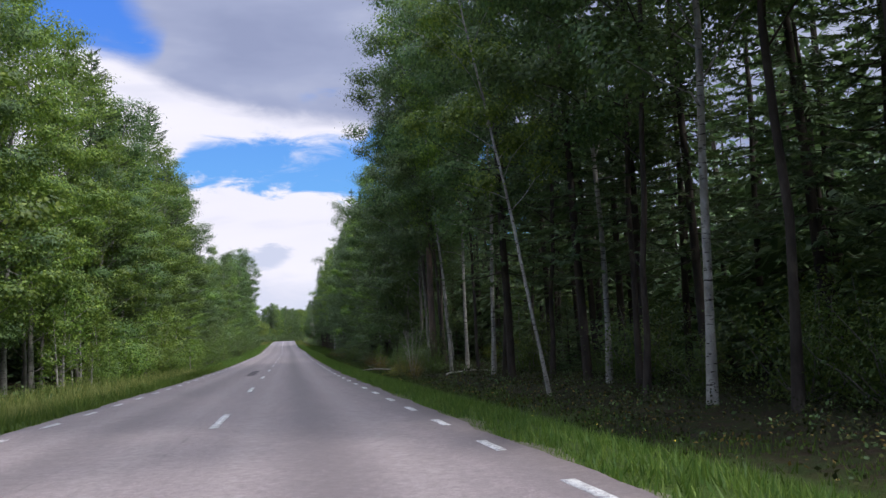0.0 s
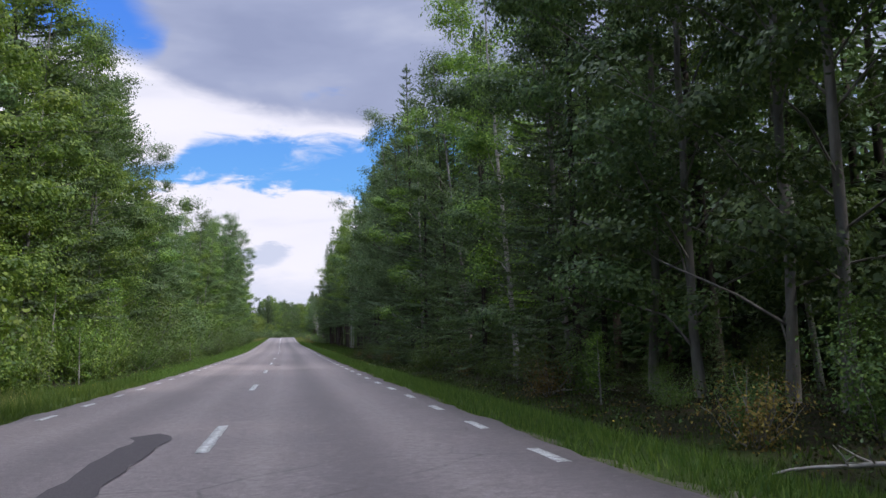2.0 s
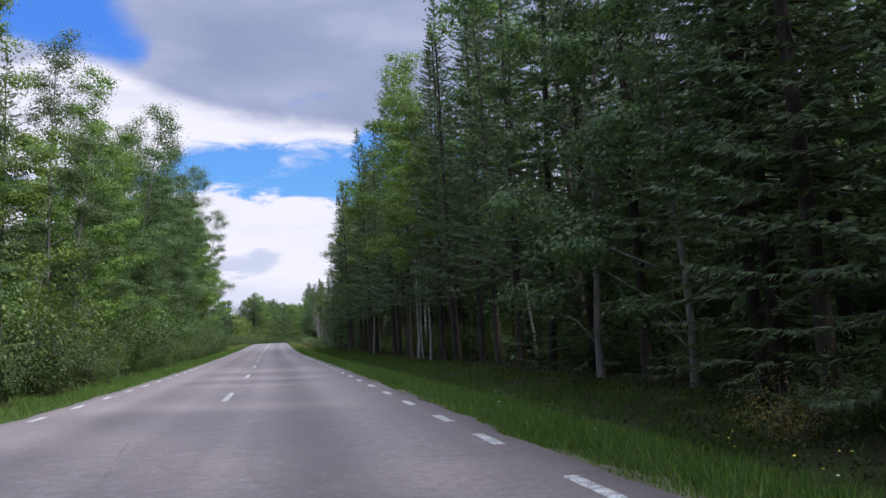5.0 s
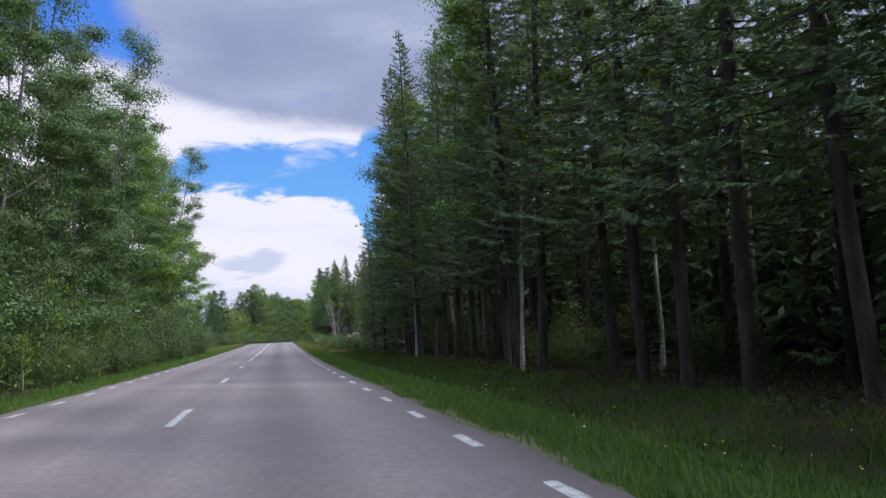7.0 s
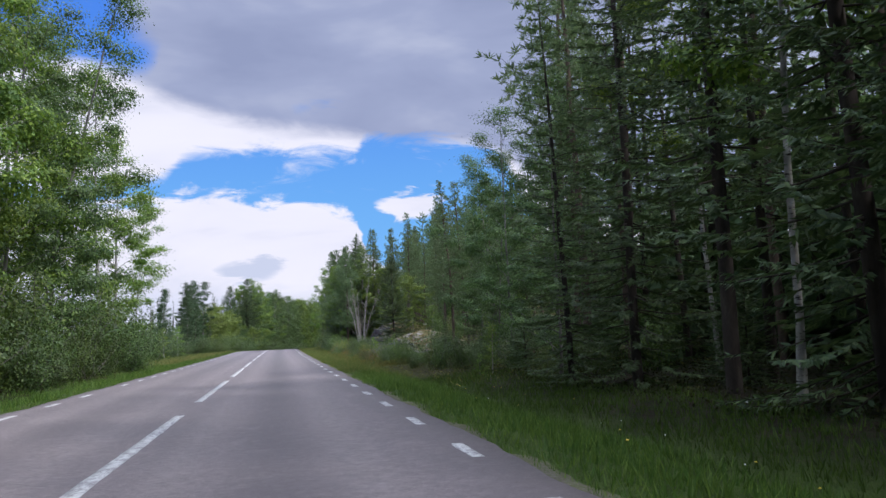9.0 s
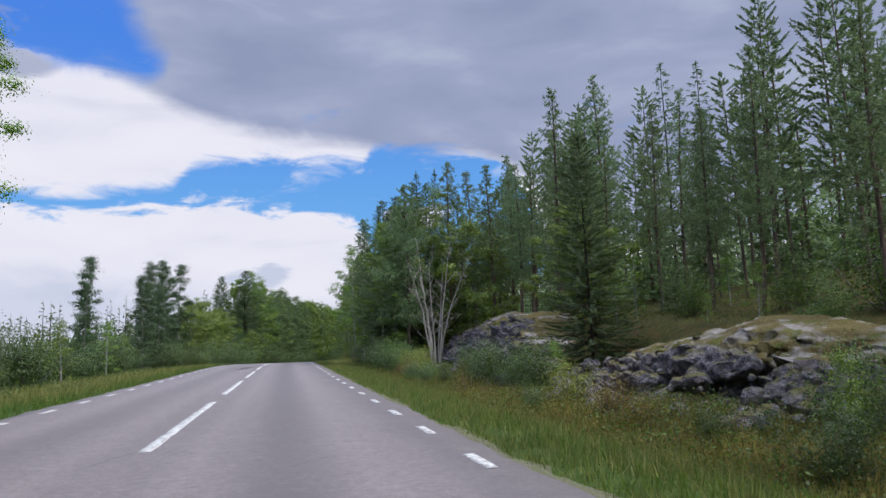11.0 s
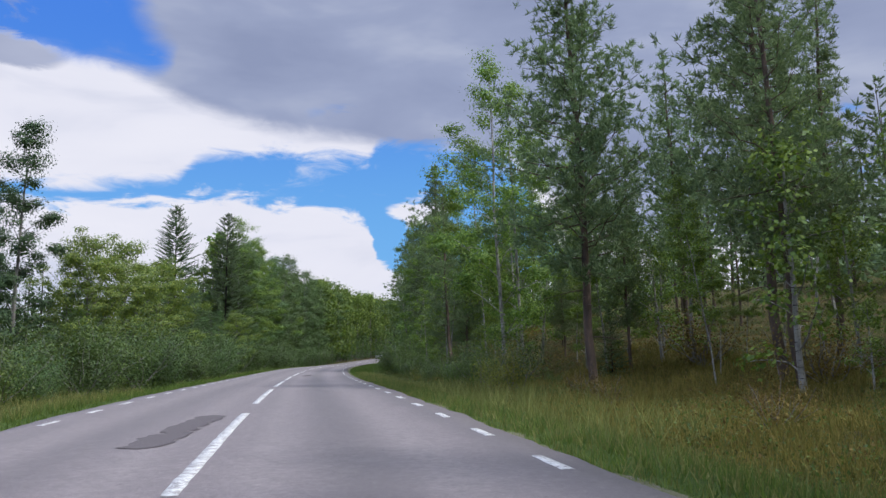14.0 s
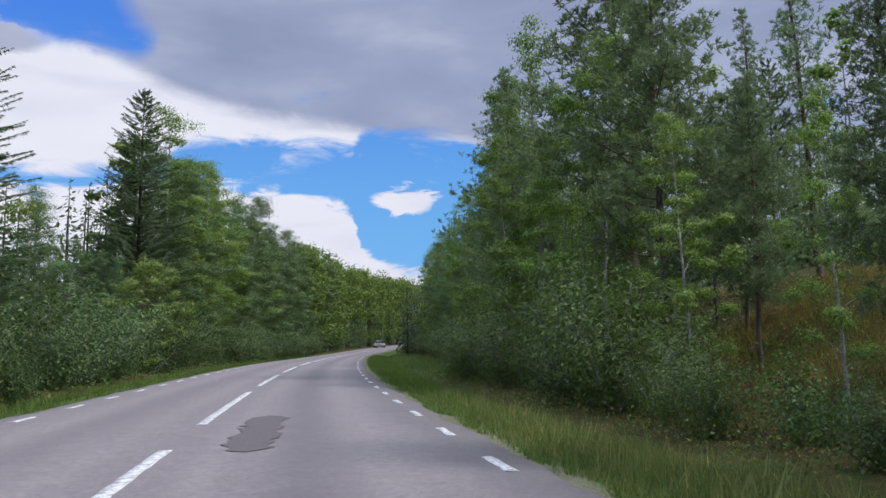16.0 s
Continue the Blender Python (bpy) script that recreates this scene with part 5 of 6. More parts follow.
row(332, 347, 1.6, 8.0, 0.5, 1.0, 1.8, (("bush", 3), ("shrub", 4)), SR)
row(347, 370, 1.8, 8.3, 0.5, 1.6, 3.2, (("bush", 2), ("shrub", 5), ("sapling", 1)), SR)
row(348, 370, 2.0, 9.6, 0.4, 2.4, 4.6, (("shrub", 3), ("sapling", 3)), SR)
row(370, 450, 2.2, 10.8, 0.6, 1.8, 3.4, (("bush", 4), ("shrub", 2), ("sapling", 1)), SR)
row(297, 316, 3.4, 12.5, 2.0, 0.8, 2.4, (("sapling", 3), ("young_spruce", 2), ("dry_shrub", 2)), SR)
row(298, 318, 3.0, 9.0, 0.9, 0.5, 1.0, (("dry_shrub", 3), ("shrub", 1)), SR)
row(334, 352, 1.8, 13.0, 1.8, 0.6, 1.3, (("dry_shrub", 5), ("yellow_shrub", 1), ("sapling", 1)), SR)
for s, lat, h in ((314.5, 7.9, 1.7), (316.5, 7.5, 1.5), (318.0, 7.9, 1.2), (334.0, 7.2, 1.0), (38.5, 7.0, 1.1), (39.6, 6.7, 0.8)):
    plant("yellow_shrub", s, lat, h, group=SR)
plant("bare", 39.0, 7.6, 2.0 - float(rise(39.0, 7.6)), label="small bare grey bush at the forest edge")
# below the rocks
GB = "shrubs below the rocks"
row(266, 277, 1.4, 7.7, 0.5, 1.3, 2.1, (("bush", 3), ("shrub", 3)), GB)
for s, lat, h, kind in ((263.4, 7.4, 1.3, "yellow_shrub"), (264.6, 7.9, 1.5, "yellow_shrub"), (265.8, 8.4, 1.4, "yellow_shrub"), (262.2, 7.2, 0.9, "dry_shrub"), (264.0, 7.0, 0.8, "dry_shrub"), (243.6, 8.0, 1.2, "yellow_shrub"), (253.5, 7.6, 0.9, "yellow_shrub"), (258.6, 7.4, 1.2, "shrub")):
    plant(kind, s, lat, h, group=GB)
row(232, 256, 3.0, 13.5, 1.2, 0.8, 1.8, (("shrub", 2), ("sapling", 2), ("young_spruce", 1)), GP)
row(232, 262, 2.8, 17.0, 1.4, 1.6, 3.4, (("shrub", 1), ("sapling", 2), ("young_spruce", 2)), GP)
row(206, 236, 1.9, 8.4, 0.9, 0.7, 1.8, (("shrub", 3), ("bush", 2), ("sapling", 1)), GB)
row(206, 232, 2.2, 10.6, 0.8, 1.0, 2.8, (("bush", 3), ("young_spruce", 2)), GB)
row(247, 256, 0.9, 8.6, 0.8, 0.8, 1.7, (("bush", 4), ("sapling", 1)), GB)
row(226, 262, 2.4, 7.1, 0.4, 0.4, 1.0, (("bush", 3), ("dry_shrub", 3)), GB)
# ---- the back of the wood
BW = "dense dark conifers at the back of the forest"
wood(scatter(-6, 30, 2.4, (18.5, 22.5, 27.0, 33.0), 13.5, 18.0, 1) + scatter(30, 56, 3.0, (21.0, 26.0, 31.0, 34.0), 13.0, 17.0, 16) + scatter(56, 224, 2.4, (18.5, 22.5, 27.0, 33.0), 13.5, 18.0, 17), "cone", M["spruce_needle"], M["spruce_bark"], BW, 1)
wood(scatter(226, 306, 2.8, (24.5, 28.5, 36.0), 8.0, 10.5, 2) + scatter(296, 332, 3.0, (29.0, 34.0, 39.0), 7.0, 10.0, 3) + scatter(362, 480, 3.0, (29.0, 34.0, 39.0), 7.0, 10.0, 29), "cone", M["pine_needle"], M["pine_bark"], BW, 2)
wood(scatter(20, 112, 3.0, (-20.0, -25.5), 16.0, 20.0, 4) + scatter(112, 172, 3.0, (-20.0, -25.5), 11.5, 14.5, 14) + scatter(172, 238, 3.0, (-20.0, -25.5), 15.0, 19.0, 15), "cone", M["spruce_needle"], M["spruce_bark"], BW, 3)
wood(scatter(440, 616, 3.2, (10.0, 14.5, 20.0), 9.0, 14.0, 5) + scatter(400, 616, 3.4, (-19.0, -25.0), 15.0, 18.5, 6), "cone", M["spruce_needle"], M["spruce_bark"], BW, 4)
wood(scatter(470, 616, 2.8, (-11.0, -14.5), 16.5, 20.0, 7) + scatter(600, 618, 2.6, (-6.0, -1.0, 4.0), 13.0, 17.0, 8), "round", M["alder_leaf"], M["grey_bark"], "leafy trees closing the view along the bend", 5, 1300)
wood(scatter(450, 616, 1.8, (-8.6, 9.6), 3.0, 5.0, 18) + scatter(450, 616, 2.6, (-10.0,), 6.0, 9.0, 19), "round", M["willow_leaf"], M["grey_bark"], "dark willow thicket along the far bend", 9, 420, 1.5)
wood(scatter(252, 400, 4.5, (-42.0, -50.0, -60.0), 4.0, 6.5, 9), "round", M["shade_dark_leaf"], M["grey_bark"], "low leafy trees beyond the open ground", 6)
FW = "forest canopy stretching away from the road"
wood(scatter(-40, 224, 5.2, (38.0, 44.0, 51.0, 59.0, 68.0, 78.0), 14.0, 18.5, 21) + scatter(224, 500, 5.2, (44.0, 51.0, 59.0, 68.0, 78.0), 9.0, 13.0, 22) + scatter(-40, 238, 5.2, (-32.0, -38.0, -45.0, -53.0, -62.0, -72.0), 14.0, 19.0, 23) + scatter(400, 600, 5.2, (-32.0, -39.0, -47.0, -56.0, -66.0), 13.0, 17.0, 24), "cone", M["spruce_needle"], M["spruce_bark"], FW, 7, 150, 1.7)
wood(scatter(-60, 20, 3.4, (-11.0, -15.0, -20.0, -26.0), 15.0, 20.0, 25) + scatter(-60, -16, 3.4, (10.5, 14.5, 19.0, 24.0, 30.0), 14.0, 18.0, 26) + scatter(-16, 2, 3.4, (19.0, 24.0, 30.0), 14.0, 18.0, 27), "round", M["shade_dark_leaf"], M["grey_bark"], FW, 8, 260, 1.35)


for roots in stock.values():
    for r in roots:
        for o in (*r.children_recursive, r):
            bpy.data.objects.remove(o)

# ---------------------------------------------------------------- rocks, dead wood, small growth


def rock_mesh(size, seed, squash, sub):
    """A split, angular stone: a ball cut by random planes and roughened."""
    rng = np.random.default_rng(seed)
    bm = bmesh.new()
    bmesh.ops.create_icosphere(bm, subdivisions=sub, radius=1.0)
    v = np.array([p.co[:] for p in bm.verts])
    for k in range(11):
        d = unit(rng.normal(0, 1, 3))
        c = rng.uniform(0.55, 0.85)
        over = v @ d - c
        v -= np.clip(over, 0, None)[:, None] * d * 0.93
    r = np.array([noise.fractal(Vector((p * 2.3 + seed * 7).tolist()), 0.8, 2.1, 4) for p in v])
    v *= (1 + 0.10 * r)[:, None]
    v *= np.array(size) * [1, 1, squash]
    for p, c in zip(bm.verts, v):
        p.co = c
    me = bpy.data.meshes.new("rock")
    bm.to_mesh(me)
    bm.free()
    me.materials.append(M["rock"])
    return me


def rock(s, lat, size, up=0.0, seed=0, squash=0.7, turn=0.0, sub=3, label="broken grey rock with lichen and moss", name="rock"):
    rng = np.random.default_rng(seed)
    p = spot(s, lat, up)
    ob = new(name, rock_mesh(size, seed, squash, sub))
    th = math.degrees(float(line(s)[3]))
    ob.matrix_basis = pose(p.x, p.y, p.z, rng.normal(0, 8), rng.normal(0, 8), turn - th)
    return tagged(ob, label, "rock", group="rocks of the cutting")


def facets(P, gap, depth, tilt, seed):
    """How far each place of a broken face stands proud: flat, tilted blocks about gap metres wide."""
    rng = np.random.default_rng(seed)
    n = int((P[:, 1].max() - P[:, 1].min()) * 4.5 / gap ** 2)
    seeds = P[rng.integers(0, len(P), n)] + rng.normal(0, 0.2 * gap, (n, 3))
    near = np.concatenate([np.argmin(((P[i:i + 400, None] - seeds) ** 2).sum(-1), 1) for i in range(0, len(P), 400)])
    slope = rng.normal(0, tilt, (n, 3))
    return rng.uniform(-depth, depth, n)[near] + ((P - seeds[near]) * slope[near]).sum(1)


def outcrop(s0, s1, lat0, lat1, base, top, seed, label, steep=1.0, splay=0.0):
    """A long hump of bedrock with a blocky, blasted face to the road and a smooth back."""
    ns, nl = int((s1 - s0) * 10), 96
    ss = np.linspace(s0, s1, ns)
    q = np.linspace(0, 1, nl) ** 1.25
    S, Q = np.meshgrid(ss, q, indexing="ij")
    end = np.sin(np.pi * np.clip((S - s0) / (s1 - s0), 0, 1)) ** 0.4
    soft = np.interp(Q, [0, 0.10, 0.24, 0.42, 0.62, 1.0], [-0.35, 0.12, 0.55, 0.86, 1.0, 0.6])
    sharp = np.interp(Q, [0, 0.08, 0.13, 0.22, 0.30, 0.45, 0.7, 1.0], [-0.3, 0.02, 0.45, 0.78, 0.86, 0.95, 1.0, 0.85])
    crest = 0.88 + 0.2 * waves(S, 0 * S + seed, 3.2)
    U = base + (top - base) * (steep * sharp + (1 - steep) * soft) * crest * end
    LAT = lat0 + splay * (S - s0) / (s1 - s0) + (lat1 - lat0) * Q + 0.4 * waves(S, U * 2, 1.9) * (1 - Q)
    P = xyz(S, LAT, U).reshape(-1, 3)
    face = (1 - step(0.24, 0.5, Q)).ravel()
    rough = np.array([noise.fractal(Vector((p * 1.7).tolist()), 0.9, 2.2, 5) for p in P])
    push = 0.07 * rough
    front = face > 0.02
    push[front] += (facets(P[front], 0.8, 0.2, 0.3, seed) + facets(P[front], 0.34, 0.12, 0.4, seed + 1)) * face[front]
    th = float(line((s0 + s1) / 2)[3])
    P[:, 0] -= push * math.cos(th)
    P[:, 1] += push * math.sin(th)
    P[:, 2] += 0.35 * push * face + 0.08 * rough
    i, j = np.meshgrid(np.arange(ns - 1), np.arange(nl - 1), indexing="ij")
    k = (i * nl + j).ravel()
    quads = np.stack([k, k + nl, k + nl + 1, k + 1], -1)
    on_top = (Q.ravel()[k] + 0.06 * waves(S.ravel()[k], Q.ravel()[k] * 6, 0.8)) > (0.33 if steep > 0.5 else 0.26)
    root = tagged(new("rock_outcrop"), label, "rock", group="rocks of the cutting")
    for name, which, mat, text in (("rock_face", ~on_top, M["rock"], "dark broken rock face"), ("mossy_top", on_top, M["mossy_rock"], "pale rock top with brown moss")):
        used, at = np.unique(quads[which], return_inverse=True)
        under(name, mesh(name, P[used], at.reshape(-1, 4), mat, name == "mossy_top"), root, text)


outcrop(252.5, 273.5, 8.8, 15.0, -0.35, 2.35, 3, "long outcrop of dark cracked bedrock with mossy top", 1.0, 3.0)
outcrop(235.0, 248.5, 9.0, 14.5, -0.35, 1.65, 5, "low outcrop of blasted grey rock with moss", 0.25)
outcrop(266.0, 280.0, 11.6, 17.0, 0.6, 2.9, 8, "smooth pale bedrock hump with dry moss", 0.4)
rr = R(31)
rubble = [rock_mesh((rr.uniform(0.8, 1.5), rr.uniform(0.7, 1.1), 1.0), 200 + i, 0.75, 2) for i in range(14)]


def loose_stone(s, lat, size, up, k):
    """A broken stone lying at that height over the road."""
    ob = new("rock", rubble[k % len(rubble)])
    p = xyz(s, lat, up)
    ob.matrix_basis = pose(*p.tolist(), rr.normal(0, 25), rr.normal(0, 25), rr.random() * 360) @ Matrix.Scale(size, 4)
    tagged(ob, "broken grey stone in the rubble below the rocks", "rock", group="loose stones of the cutting")


for i in range(280):
    far = i % 5 == 0
    s = rr.uniform(252.5, 268) if far else rr.uniform(236.3, 249.5)
    q = rr.random() ** 1.3 * (0.2 if far else 0.36)
    lat = 7.9 + q * 7.2
    slope = np.interp(q, [0, 0.13, 0.24, 0.4], [-0.35, -0.2, 0.45, 1.25] if far else [-0.35, -0.2, 0.35, 0.95])
    loose_stone(s, lat, min(0.4, 0.07 + rr.exponential(0.085)), slope * math.sin(math.pi * ((s - 236.0) / 13.5 if not far else (s - 252.5) / 17.5)) ** 0.45, i)
for s, lat, size, seed in ((345.0, 16.8, (3.2, 1.6, 0.7), 401), (340.5, 17.6, (2.4, 1.4, 0.6), 402)):
    slab = rock(s, lat, size, -0.05, seed, 0.6, 75, label="pale flat boulder on the heath slope", name="boulder")
    slab.data.materials[0] = M["mossy_rock"]


def fallen_branch(s, lat, length, turn, seed, label, name="fallen_branch", thick=0.035):
    rng = np.random.default_rng(seed)
    u = np.linspace(0, 1, 9)
    pts = np.stack([length * u, np.cumsum(rng.normal(0, 0.05 * length / 3, 9)), 0.08 + 0.12 * np.sin(3 * u) + rng.normal(0, 0.02, 9)], -1)
    wood = [tube(pts, thick * (1.1 - u) + 0.006, 6)]
    for k in range(6):
        b0 = pts[rng.integers(2, 8)]
        d = np.array([rng.uniform(0.2, 0.6), rng.choice([-1, 1]) * rng.uniform(0.2, 0.6), rng.uniform(0.1, 0.5)]) * length * 0.22
        wood.append(tube(np.stack([b0, b0 + d * 0.5, b0 + d + rng.normal(0, 0.04, 3)]), [0.014, 0.009, 0.004], 4))
    p = spot(s, lat)
    ob = new(name, mesh(name, *join(wood), M["dead_wood"], True))
    ob.matrix_basis = pose(p.x, p.y, p.z, 0, 0, turn)
    return tagged(ob, label, "branch")


fallen_branch(57.0, 7.2, 2.0, -8, 1, "bleached fallen branch lying on the forest floor", thick=0.022)
fallen_branch(33.0, 8.2, 2.4, 15, 2, "thin fallen branch lying in the undergrowth")
fallen_branch(44.0, 7.2, 2.0, 170, 3, "thin fallen branch lying in the undergrowth")
fallen_branch(277.5, 12.6, 3.0, 12, 4, "dead grey branch lying on bare rock")
fallen_branch(97.0, 8.6, 2.2, 30, 5, "thin fallen branch lying in the undergrowth")


def stump(s, lat, height, radius, lean, seed, label):
    rng = np.random.default_rng(seed)
    z = np.linspace(-0.05, height, 7)
    pts = np.stack([lean * np.clip(z, 0, None), 0 * z, z], -1) + rng.normal(0, 0.008, (7, 3))
    v, f = tube(pts, radius * (1.2 - 0.45 * np.linspace(0, 1, 7)) + rng.normal(0, 0.006, 7), 9)
    cap = len(v)
    v = np.concatenate([v, [pts[-1] + [0.02, 0, 0.10]]])
    ring = np.arange(6 * 9, 7 * 9)
    f = np.concatenate([f, np.stack([ring, np.roll(ring, -1), np.full(9, cap), np.full(9, cap)], -1)[:, :4]])
    bm = bmesh.new()
    bv = [bm.verts.new(p) for p in v]
    for q in f:
        bm.faces.new([bv[a] for a in dict.fromkeys(q.tolist())])
    me = bpy.data.meshes.new("stump")
    bm.to_mesh(me)
    bm.free()
    me.materials.append(M["dead_wood"])
    p = spot(s, lat)
    ob = new("tree_stump", me)
    ob.matrix_basis = pose(p.x, p.y, p.z)
    return tagged(ob, label, "stump")


stump(274.5, 7.4, 0.95, 0.085, 0.05, 1, "broken pale tree stump standing in the verge grass")
stump(285.0, 7.2, 1.1, 0.03, 0.0, 2, "thin broken stem standing in the grass")
stump(298.4, 10.2, 1.2, 0.055, -0.06, 3, "broken pale birch stem standing on the heath")

# ---- grass of the verges, in one mesh
def verge(side, s0, s1, a, b, count, low, high, mat, name, label, seed, tuft=5, wide=0.010):
    rng = np.random.default_rng(seed)
    n = count // tuft
    s, q = rng.uniform(s0, s1, n), rng.random(n)
    keep_ = waves(s, q * 6, 1.2) + rng.normal(0, 0.7, n) > -0.7
    s, q = s[keep_], q[keep_]
    lat = side * (a + (b - a) * q ** 1.15)
    s, lat = np.repeat(s, tuft), np.repeat(lat, tuft)
    k = len(s)
    s, lat = s + rng.normal(0, 0.07, k), lat + rng.normal(0, 0.07, k)
    p = xyz(s, lat, rise(s, lat) - 0.02)
    h = rng.uniform(low, high, k) * (0.55 + 0.45 * np.clip((np.abs(lat) - a) / 0.8, 0, 1))
    lean = rng.normal(0, 0.32, (k, 2)) * h[:, None]
    tip = p + np.stack([lean[:, 0], lean[:, 1], h], -1)
    ang = rng.uniform(0, 3.14, k)
    w = np.stack([np.cos(ang), np.sin(ang), 0 * ang], -1) * (wide * rng.uniform(0.6, 1.5, k))[:, None]
    v = np.stack([p - w, p + w, tip], 1).reshape(-1, 3)
    ob = new(name, mesh(name, v, np.arange(k * 3).reshape(-1, 3), mat))
    return tagged(ob, label, "grass", kind="stuff")


G1 = "lush green grass on the road verge"
verge(1, -4, 112, 3.8, 5.5, 70000, 0.07, 0.24, M["grass"], "verge_grass", G1, 1)
verge(1, 108, 212, 3.8, 6.2, 80000, 0.06, 0.22, M["grass"], "verge_grass", G1, 2)
# outer verge: darker-coloured grass stands in for shade beside the forest
verge(1, 108, 212, 5.6, 9.4, 80000, 0.06, 0.24, M["grass_painted_shade"], "shaded_grass", "green grass coloured darker for the shade of the forest", 13)
verge(1, -4, 110, 5.2, 7.4, 34000, 0.05, 0.2, M["grass_painted_shade"], "shaded_grass", "green grass coloured darker for the shade of the forest", 14)
verge(1, 368, 450, 6.0, 10.0, 20000, 0.12, 0.4, M["grass"], "verge_grass", G1, 12)
verge(1, 208, 440, 4.0, 6.3, 120000, 0.06, 0.24, M["grass"], "verge_grass", G1, 3)
verge(-1, 14, 70, 3.75, 9.6, 40000, 0.1, 0.4, M["grass"], "verge_grass", G1, 4)
verge(-1, 66, 250, 3.75, 7.4, 70000, 0.08, 0.3, M["grass"], "verge_grass", G1, 5)
verge(-1, 246, 440, 3.75, 6.0, 50000, 0.08, 0.32, M["grass"], "verge_grass", G1, 6)
G3 = "ochre heath grass on the open slope"
verge(1, 294, 320, 6.0, 15.0, 70000, 0.12, 0.42, M["heath_grass"], "heath_grass", G3, 15, 6, 0.009)
verge(1, 334, 352, 10.5, 18.0, 40000, 0.12, 0.42, M["heath_grass"], "heath_grass", G3, 16, 6, 0.009)
verge(1, 224, 280, 6.0, 9.0, 50000, 0.1, 0.36, M["heath_grass"], "heath_grass", G3, 17, 6, 0.008)
G2 = "tall dry yellow grass along the verge"
verge(1, 214, 345, 4.05, 6.6, 60000, 0.08, 0.3, M["dry_grass"], "dry_grass", G2, 18, 6, 0.007)
verge(-1, 248, 320, 4.6, 9.5, 36000, 0.18, 0.55, M["dry_grass"], "dry_grass", G2, 7, 6, 0.012)
verge(1, 300, 322, 5.2, 7.6, 3500, 0.25, 0.75, M["dry_grass"], "dry_grass", G2, 8, 6, 0.012)
verge(1, 325, 352, 4.4, 6.4, 3000, 0.15, 0.45, M["dry_grass"], "dry_grass", G2, 9, 6, 0.012)
verge(-1, 14, 60, 5.0, 9.0, 9000, 0.3, 0.8, M["dry_grass"], "dry_grass", G2, 10, 6, 0.012)


# ---- undergrowth of the wood: low leaves, in one mesh for each stretch
def undergrowth(side, s0, s1, a, b, count, low, high, size, mat, label, seed):
    rng = np.random.default_rng(seed)
    s, lat = rng.uniform(s0, s1, count), side * (a + (b - a) * rng.random(count))
    ok = waves(s * 1.3, lat, 1.5) + rng.normal(0, 0.5, count) > -0.25
    s, lat = s[ok], lat[ok]
    k = len(s)
    hump = 0.5 + 0.5 * np.clip(waves(s, lat, 1.0), -1, 1)
    c = xyz(s, lat, rise(s, lat) + low + (high - low) * rng.random(k) * (0.35 + 0.65 * hump))
    ax = unit(rng.normal(0, 1, (k, 3)) + [0, 0, 0.4])
    sd = unit(np.cross(ax, unit(rng.normal(0, 0.6, (k, 3)) + [0, 0, 1])))
    ln = size * rng.uniform(0.5, 1.4, k)
    ob = new("undergrowth", mesh("undergrowth", *blades(c, ax, sd, ln, ln * 0.6), mat))
    return tagged(ob, label, "undergrowth", kind="stuff")


U1 = "low bilberry and fern growth on the forest floor"
undergrowth(1, 4, 112, 6.0, 15, 90000, 0.01, 0.42, 0.065, M["shade_dark_moss_leaf"], U1, 1)
undergrowth(1, 4, 112, 6.4, 13, 16000, 0.02, 0.5, 0.07, M["willow_leaf"], U1, 2)
undergrowth(1, 108, 215, 8.2, 16, 60000, 0.01, 0.28, 0.075, M["shade_dark_moss_leaf"], U1, 3)
undergrowth(1, 206, 370, 6.4, 25, 180000, 0.01, 0.3, 0.055, M["heath_leaf"], U1, 4)
undergrowth(1, 222, 300, 5.9, 10.5, 70000, 0.01, 0.32, 0.045, M["heath_leaf"], U1, 21)
undergrowth(1, 222, 300, 5.9, 10.5, 40000, 0.01, 0.38, 0.045, M["grass"], U1, 22)
undergrowth(1, 222, 300, 6.2, 10.5, 12000, 0.01, 0.4, 0.055, M["dry_leaf"], U1, 23)
undergrowth(1, 292, 360, 7.0, 18, 60000, 0.01, 0.42, 0.06, M["dry_leaf"], "rust-brown bilberry heath on the forest floor", 5)
undergrowth(1, 226, 440, 6.2, 9.5, 90000, 0.01, 0.5, 0.05, M["shrub_leaf"], U1, 6)
undergrowth(-1, 14, 250, 7.2, 12, 30000, 0.02, 0.6, 0.13, M["shrub_leaf"], U1, 7)
undergrowth(-1, 250, 420, 6.2, 14, 22000, 0.02, 0.6, 0.13, M["shrub_leaf"], U1, 8)
undergrowth(1, 4, 60, 6.2, 9, 3000, 0.01, 0.2, 0.06, M["dry_leaf"], "brown fallen leaves and dry fern", 9)


def flowers(side, s0, s1, a, b, count, mat, name, label, seed):
    """Small flower heads among the blades."""
    rng = np.random.default_rng(seed)
    s, lat = rng.uniform(s0, s1, count), side * rng.uniform(a, b, count)
    base = xyz(s, lat, rise(s, lat))
    h = rng.uniform(0.16, 0.32, count)
    c = base + np.stack([0 * h, 0 * h, h], -1)
    vs, fs = [], []
    for k in range(count):
        r, n0 = rng.uniform(0.008, 0.017), len(vs)
        vs += [c[k] + [r * math.cos(a_), r * math.sin(a_), 0.004] for a_ in np.arange(6) * 1.047] + [c[k] + [0, 0, 0.016]]
        fs += [(n0 + i, n0 + (i + 1) % 6, n0 + 6) for i in range(6)]
    return tagged(new(name, mesh(name, np.array(vs), np.array(fs), mat)), label, "flowers", kind="stuff")


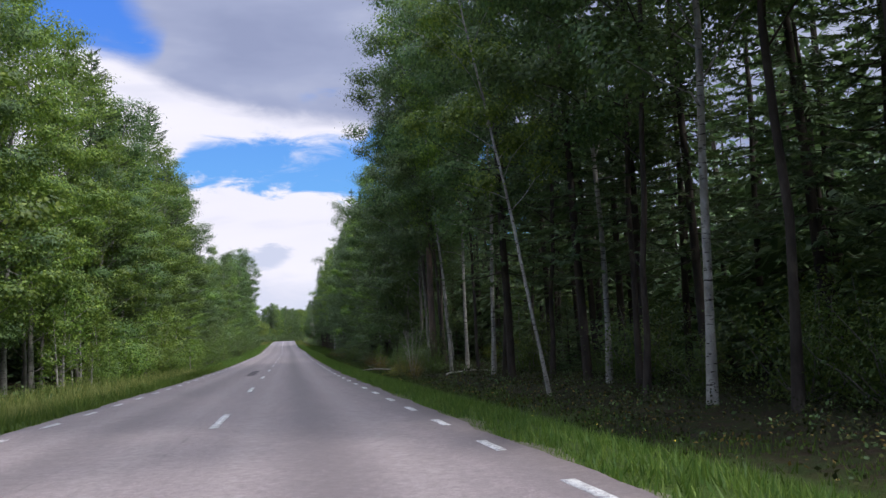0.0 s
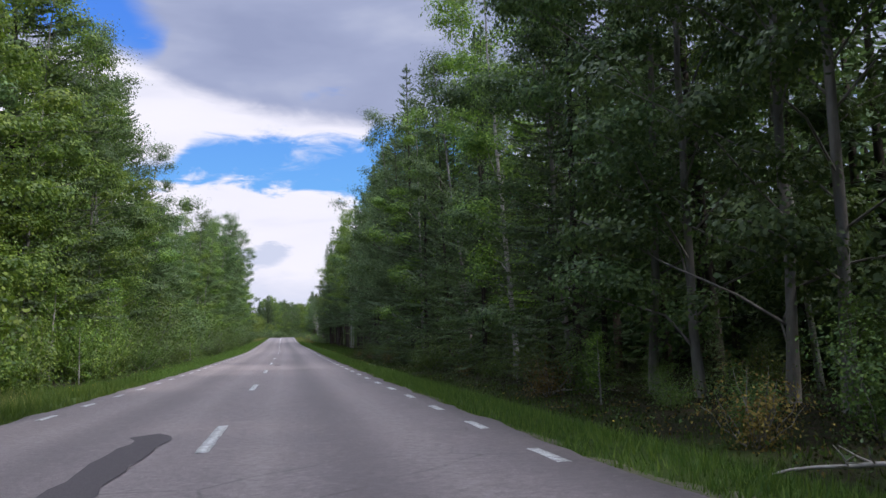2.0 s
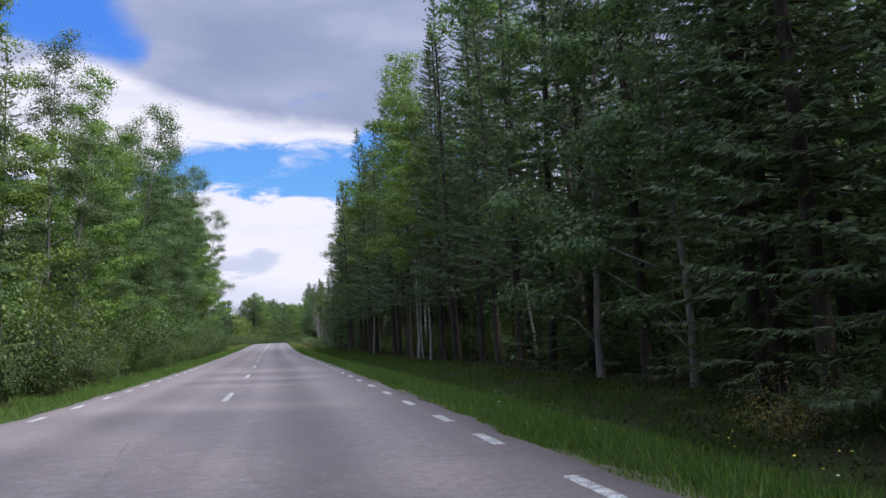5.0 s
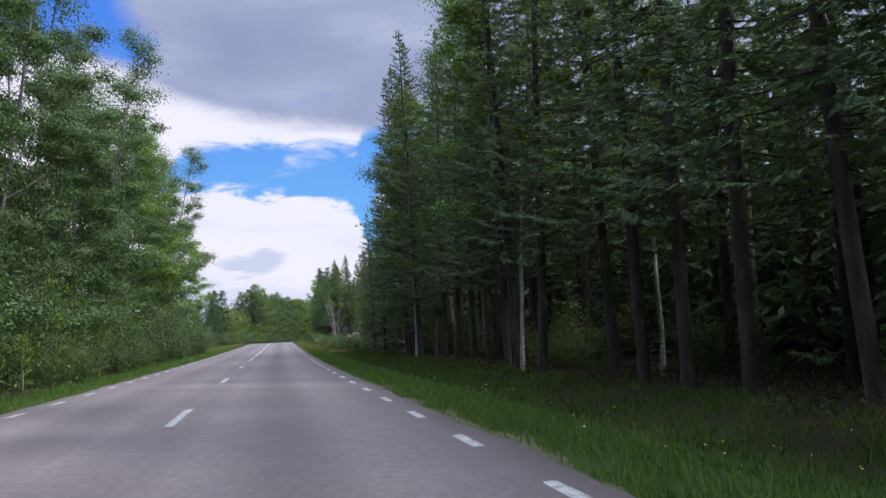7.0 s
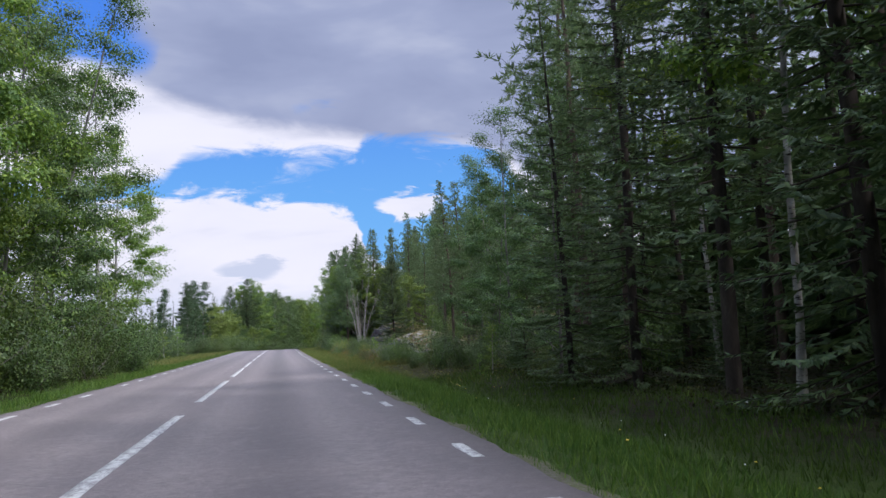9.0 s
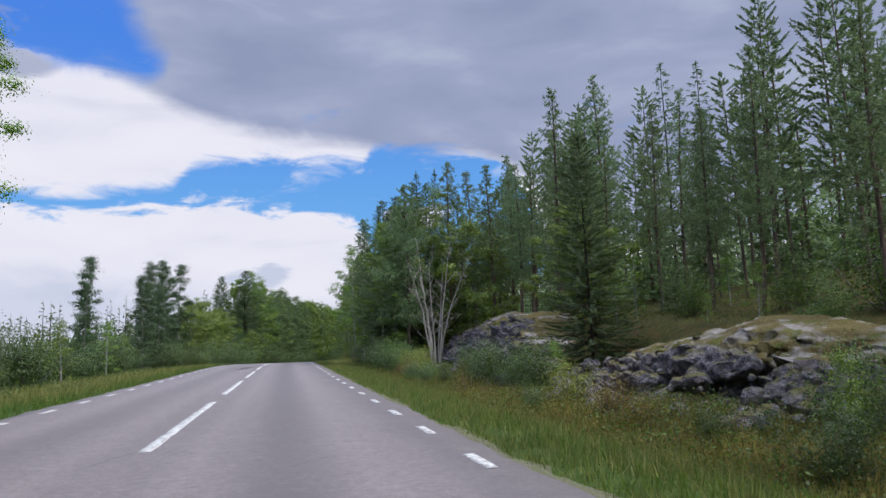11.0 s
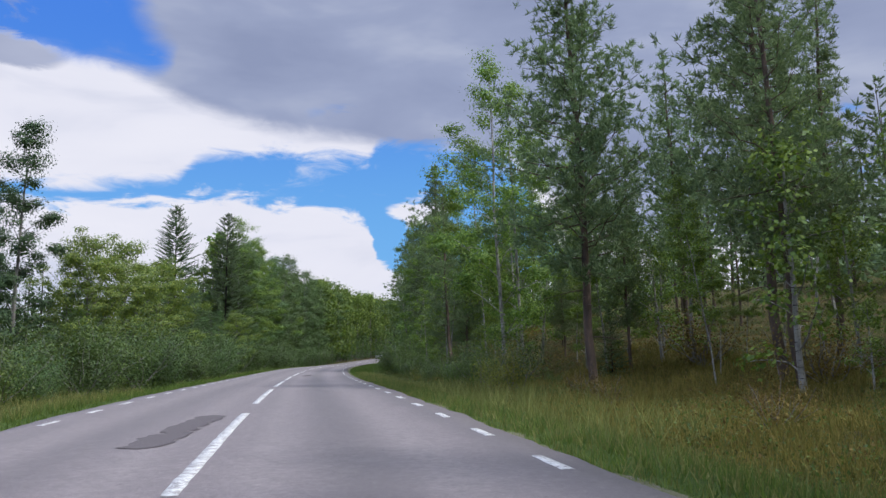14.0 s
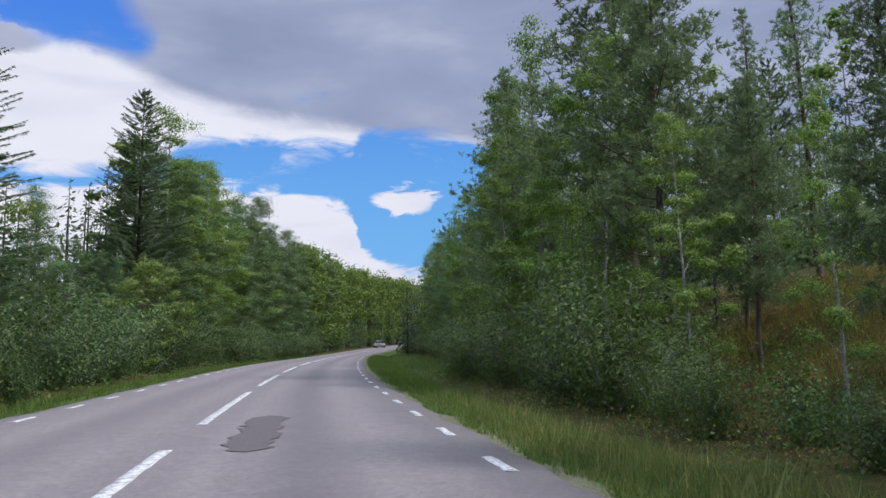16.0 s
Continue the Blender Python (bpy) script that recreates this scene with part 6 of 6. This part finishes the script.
flowers(1, 5, 110, 4.6, 6.6, 90, M["yellow_flower"], "yellow_flowers", "scattered yellow wild flowers in the verge grass", 1)
flowers(1, 60, 210, 4.4, 8.0, 60, M["white_flower"], "white_flowers", "scattered white wild flowers in the verge grass", 2)
flowers(1, 110, 210, 4.4, 6.8, 110, M["yellow_flower"], "yellow_flowers", "scattered yellow wild flowers in the verge grass", 4)
flowers(-1, 14, 110, 4.4, 8.0, 160, M["yellow_flower"], "yellow_flowers", "scattered yellow wild flowers in the verge grass", 3)

# ---- a car far off on the road


def box_mesh(bm, size, at, bevel):
    q = bmesh.ops.create_cube(bm, size=1.0, matrix=Matrix.Translation(at) @ Matrix.Diagonal((*size, 1)))
    edges = list({e for v in q["verts"] for e in v.link_edges})
    bmesh.ops.bevel(bm, geom=edges, offset=bevel, segments=3, affect="EDGES")


def car(s, lat):
    root = tagged(new("car"), "silver-grey car coming along the road far away", "car")
    bm = bmesh.new()
    box_mesh(bm, (1.78, 4.3, 0.62), (0, 0, 0.62), 0.14)
    body = part("body", bm, M["car_paint"], root)
    bm = bmesh.new()
    box_mesh(bm, (1.55, 2.4, 0.58), (0, -0.2, 1.15), 0.2)
    for v in bm.verts:
        k = 1 - 0.28 * max(0, (v.co.z - 0.9) / 0.55)
        v.co.x *= 1 - 0.15 * max(0, (v.co.z - 0.9) / 0.55)
        v.co.y = -0.2 + (v.co.y + 0.2) * k
    part("cabin", bm, M["car_glass"], root)
    bm = bmesh.new()
    box_mesh(bm, (1.25, 1.55, 0.07), (0, -0.2, 1.43), 0.03)
    part("roof", bm, M["car_paint"], root)
    for x in (-0.8, 0.8):
        for y in (-1.35, 1.35):
            bm = bmesh.new()
            bmesh.ops.create_cone(bm, cap_ends=True, segments=20, radius1=0.32, radius2=0.32, depth=0.2, matrix=Matrix.Translation((x, y, 0.32)) @ Matrix.Rotation(math.pi / 2, 4, "Y"))
            part("wheel", bm, M["rubber"], root)
        bm = bmesh.new()
        box_mesh(bm, (0.34, 0.08, 0.16), (x * 0.8, 2.14, 0.72), 0.03)
        part("headlight", bm, M["lamp_glass"], root, "clear headlight")
    p = xyz(s, lat, 0.012)
    root.matrix_basis = pose(*p.tolist(), 0, 0, 180 - math.degrees(float(line(s)[3])))


car(499.0, -1.6)
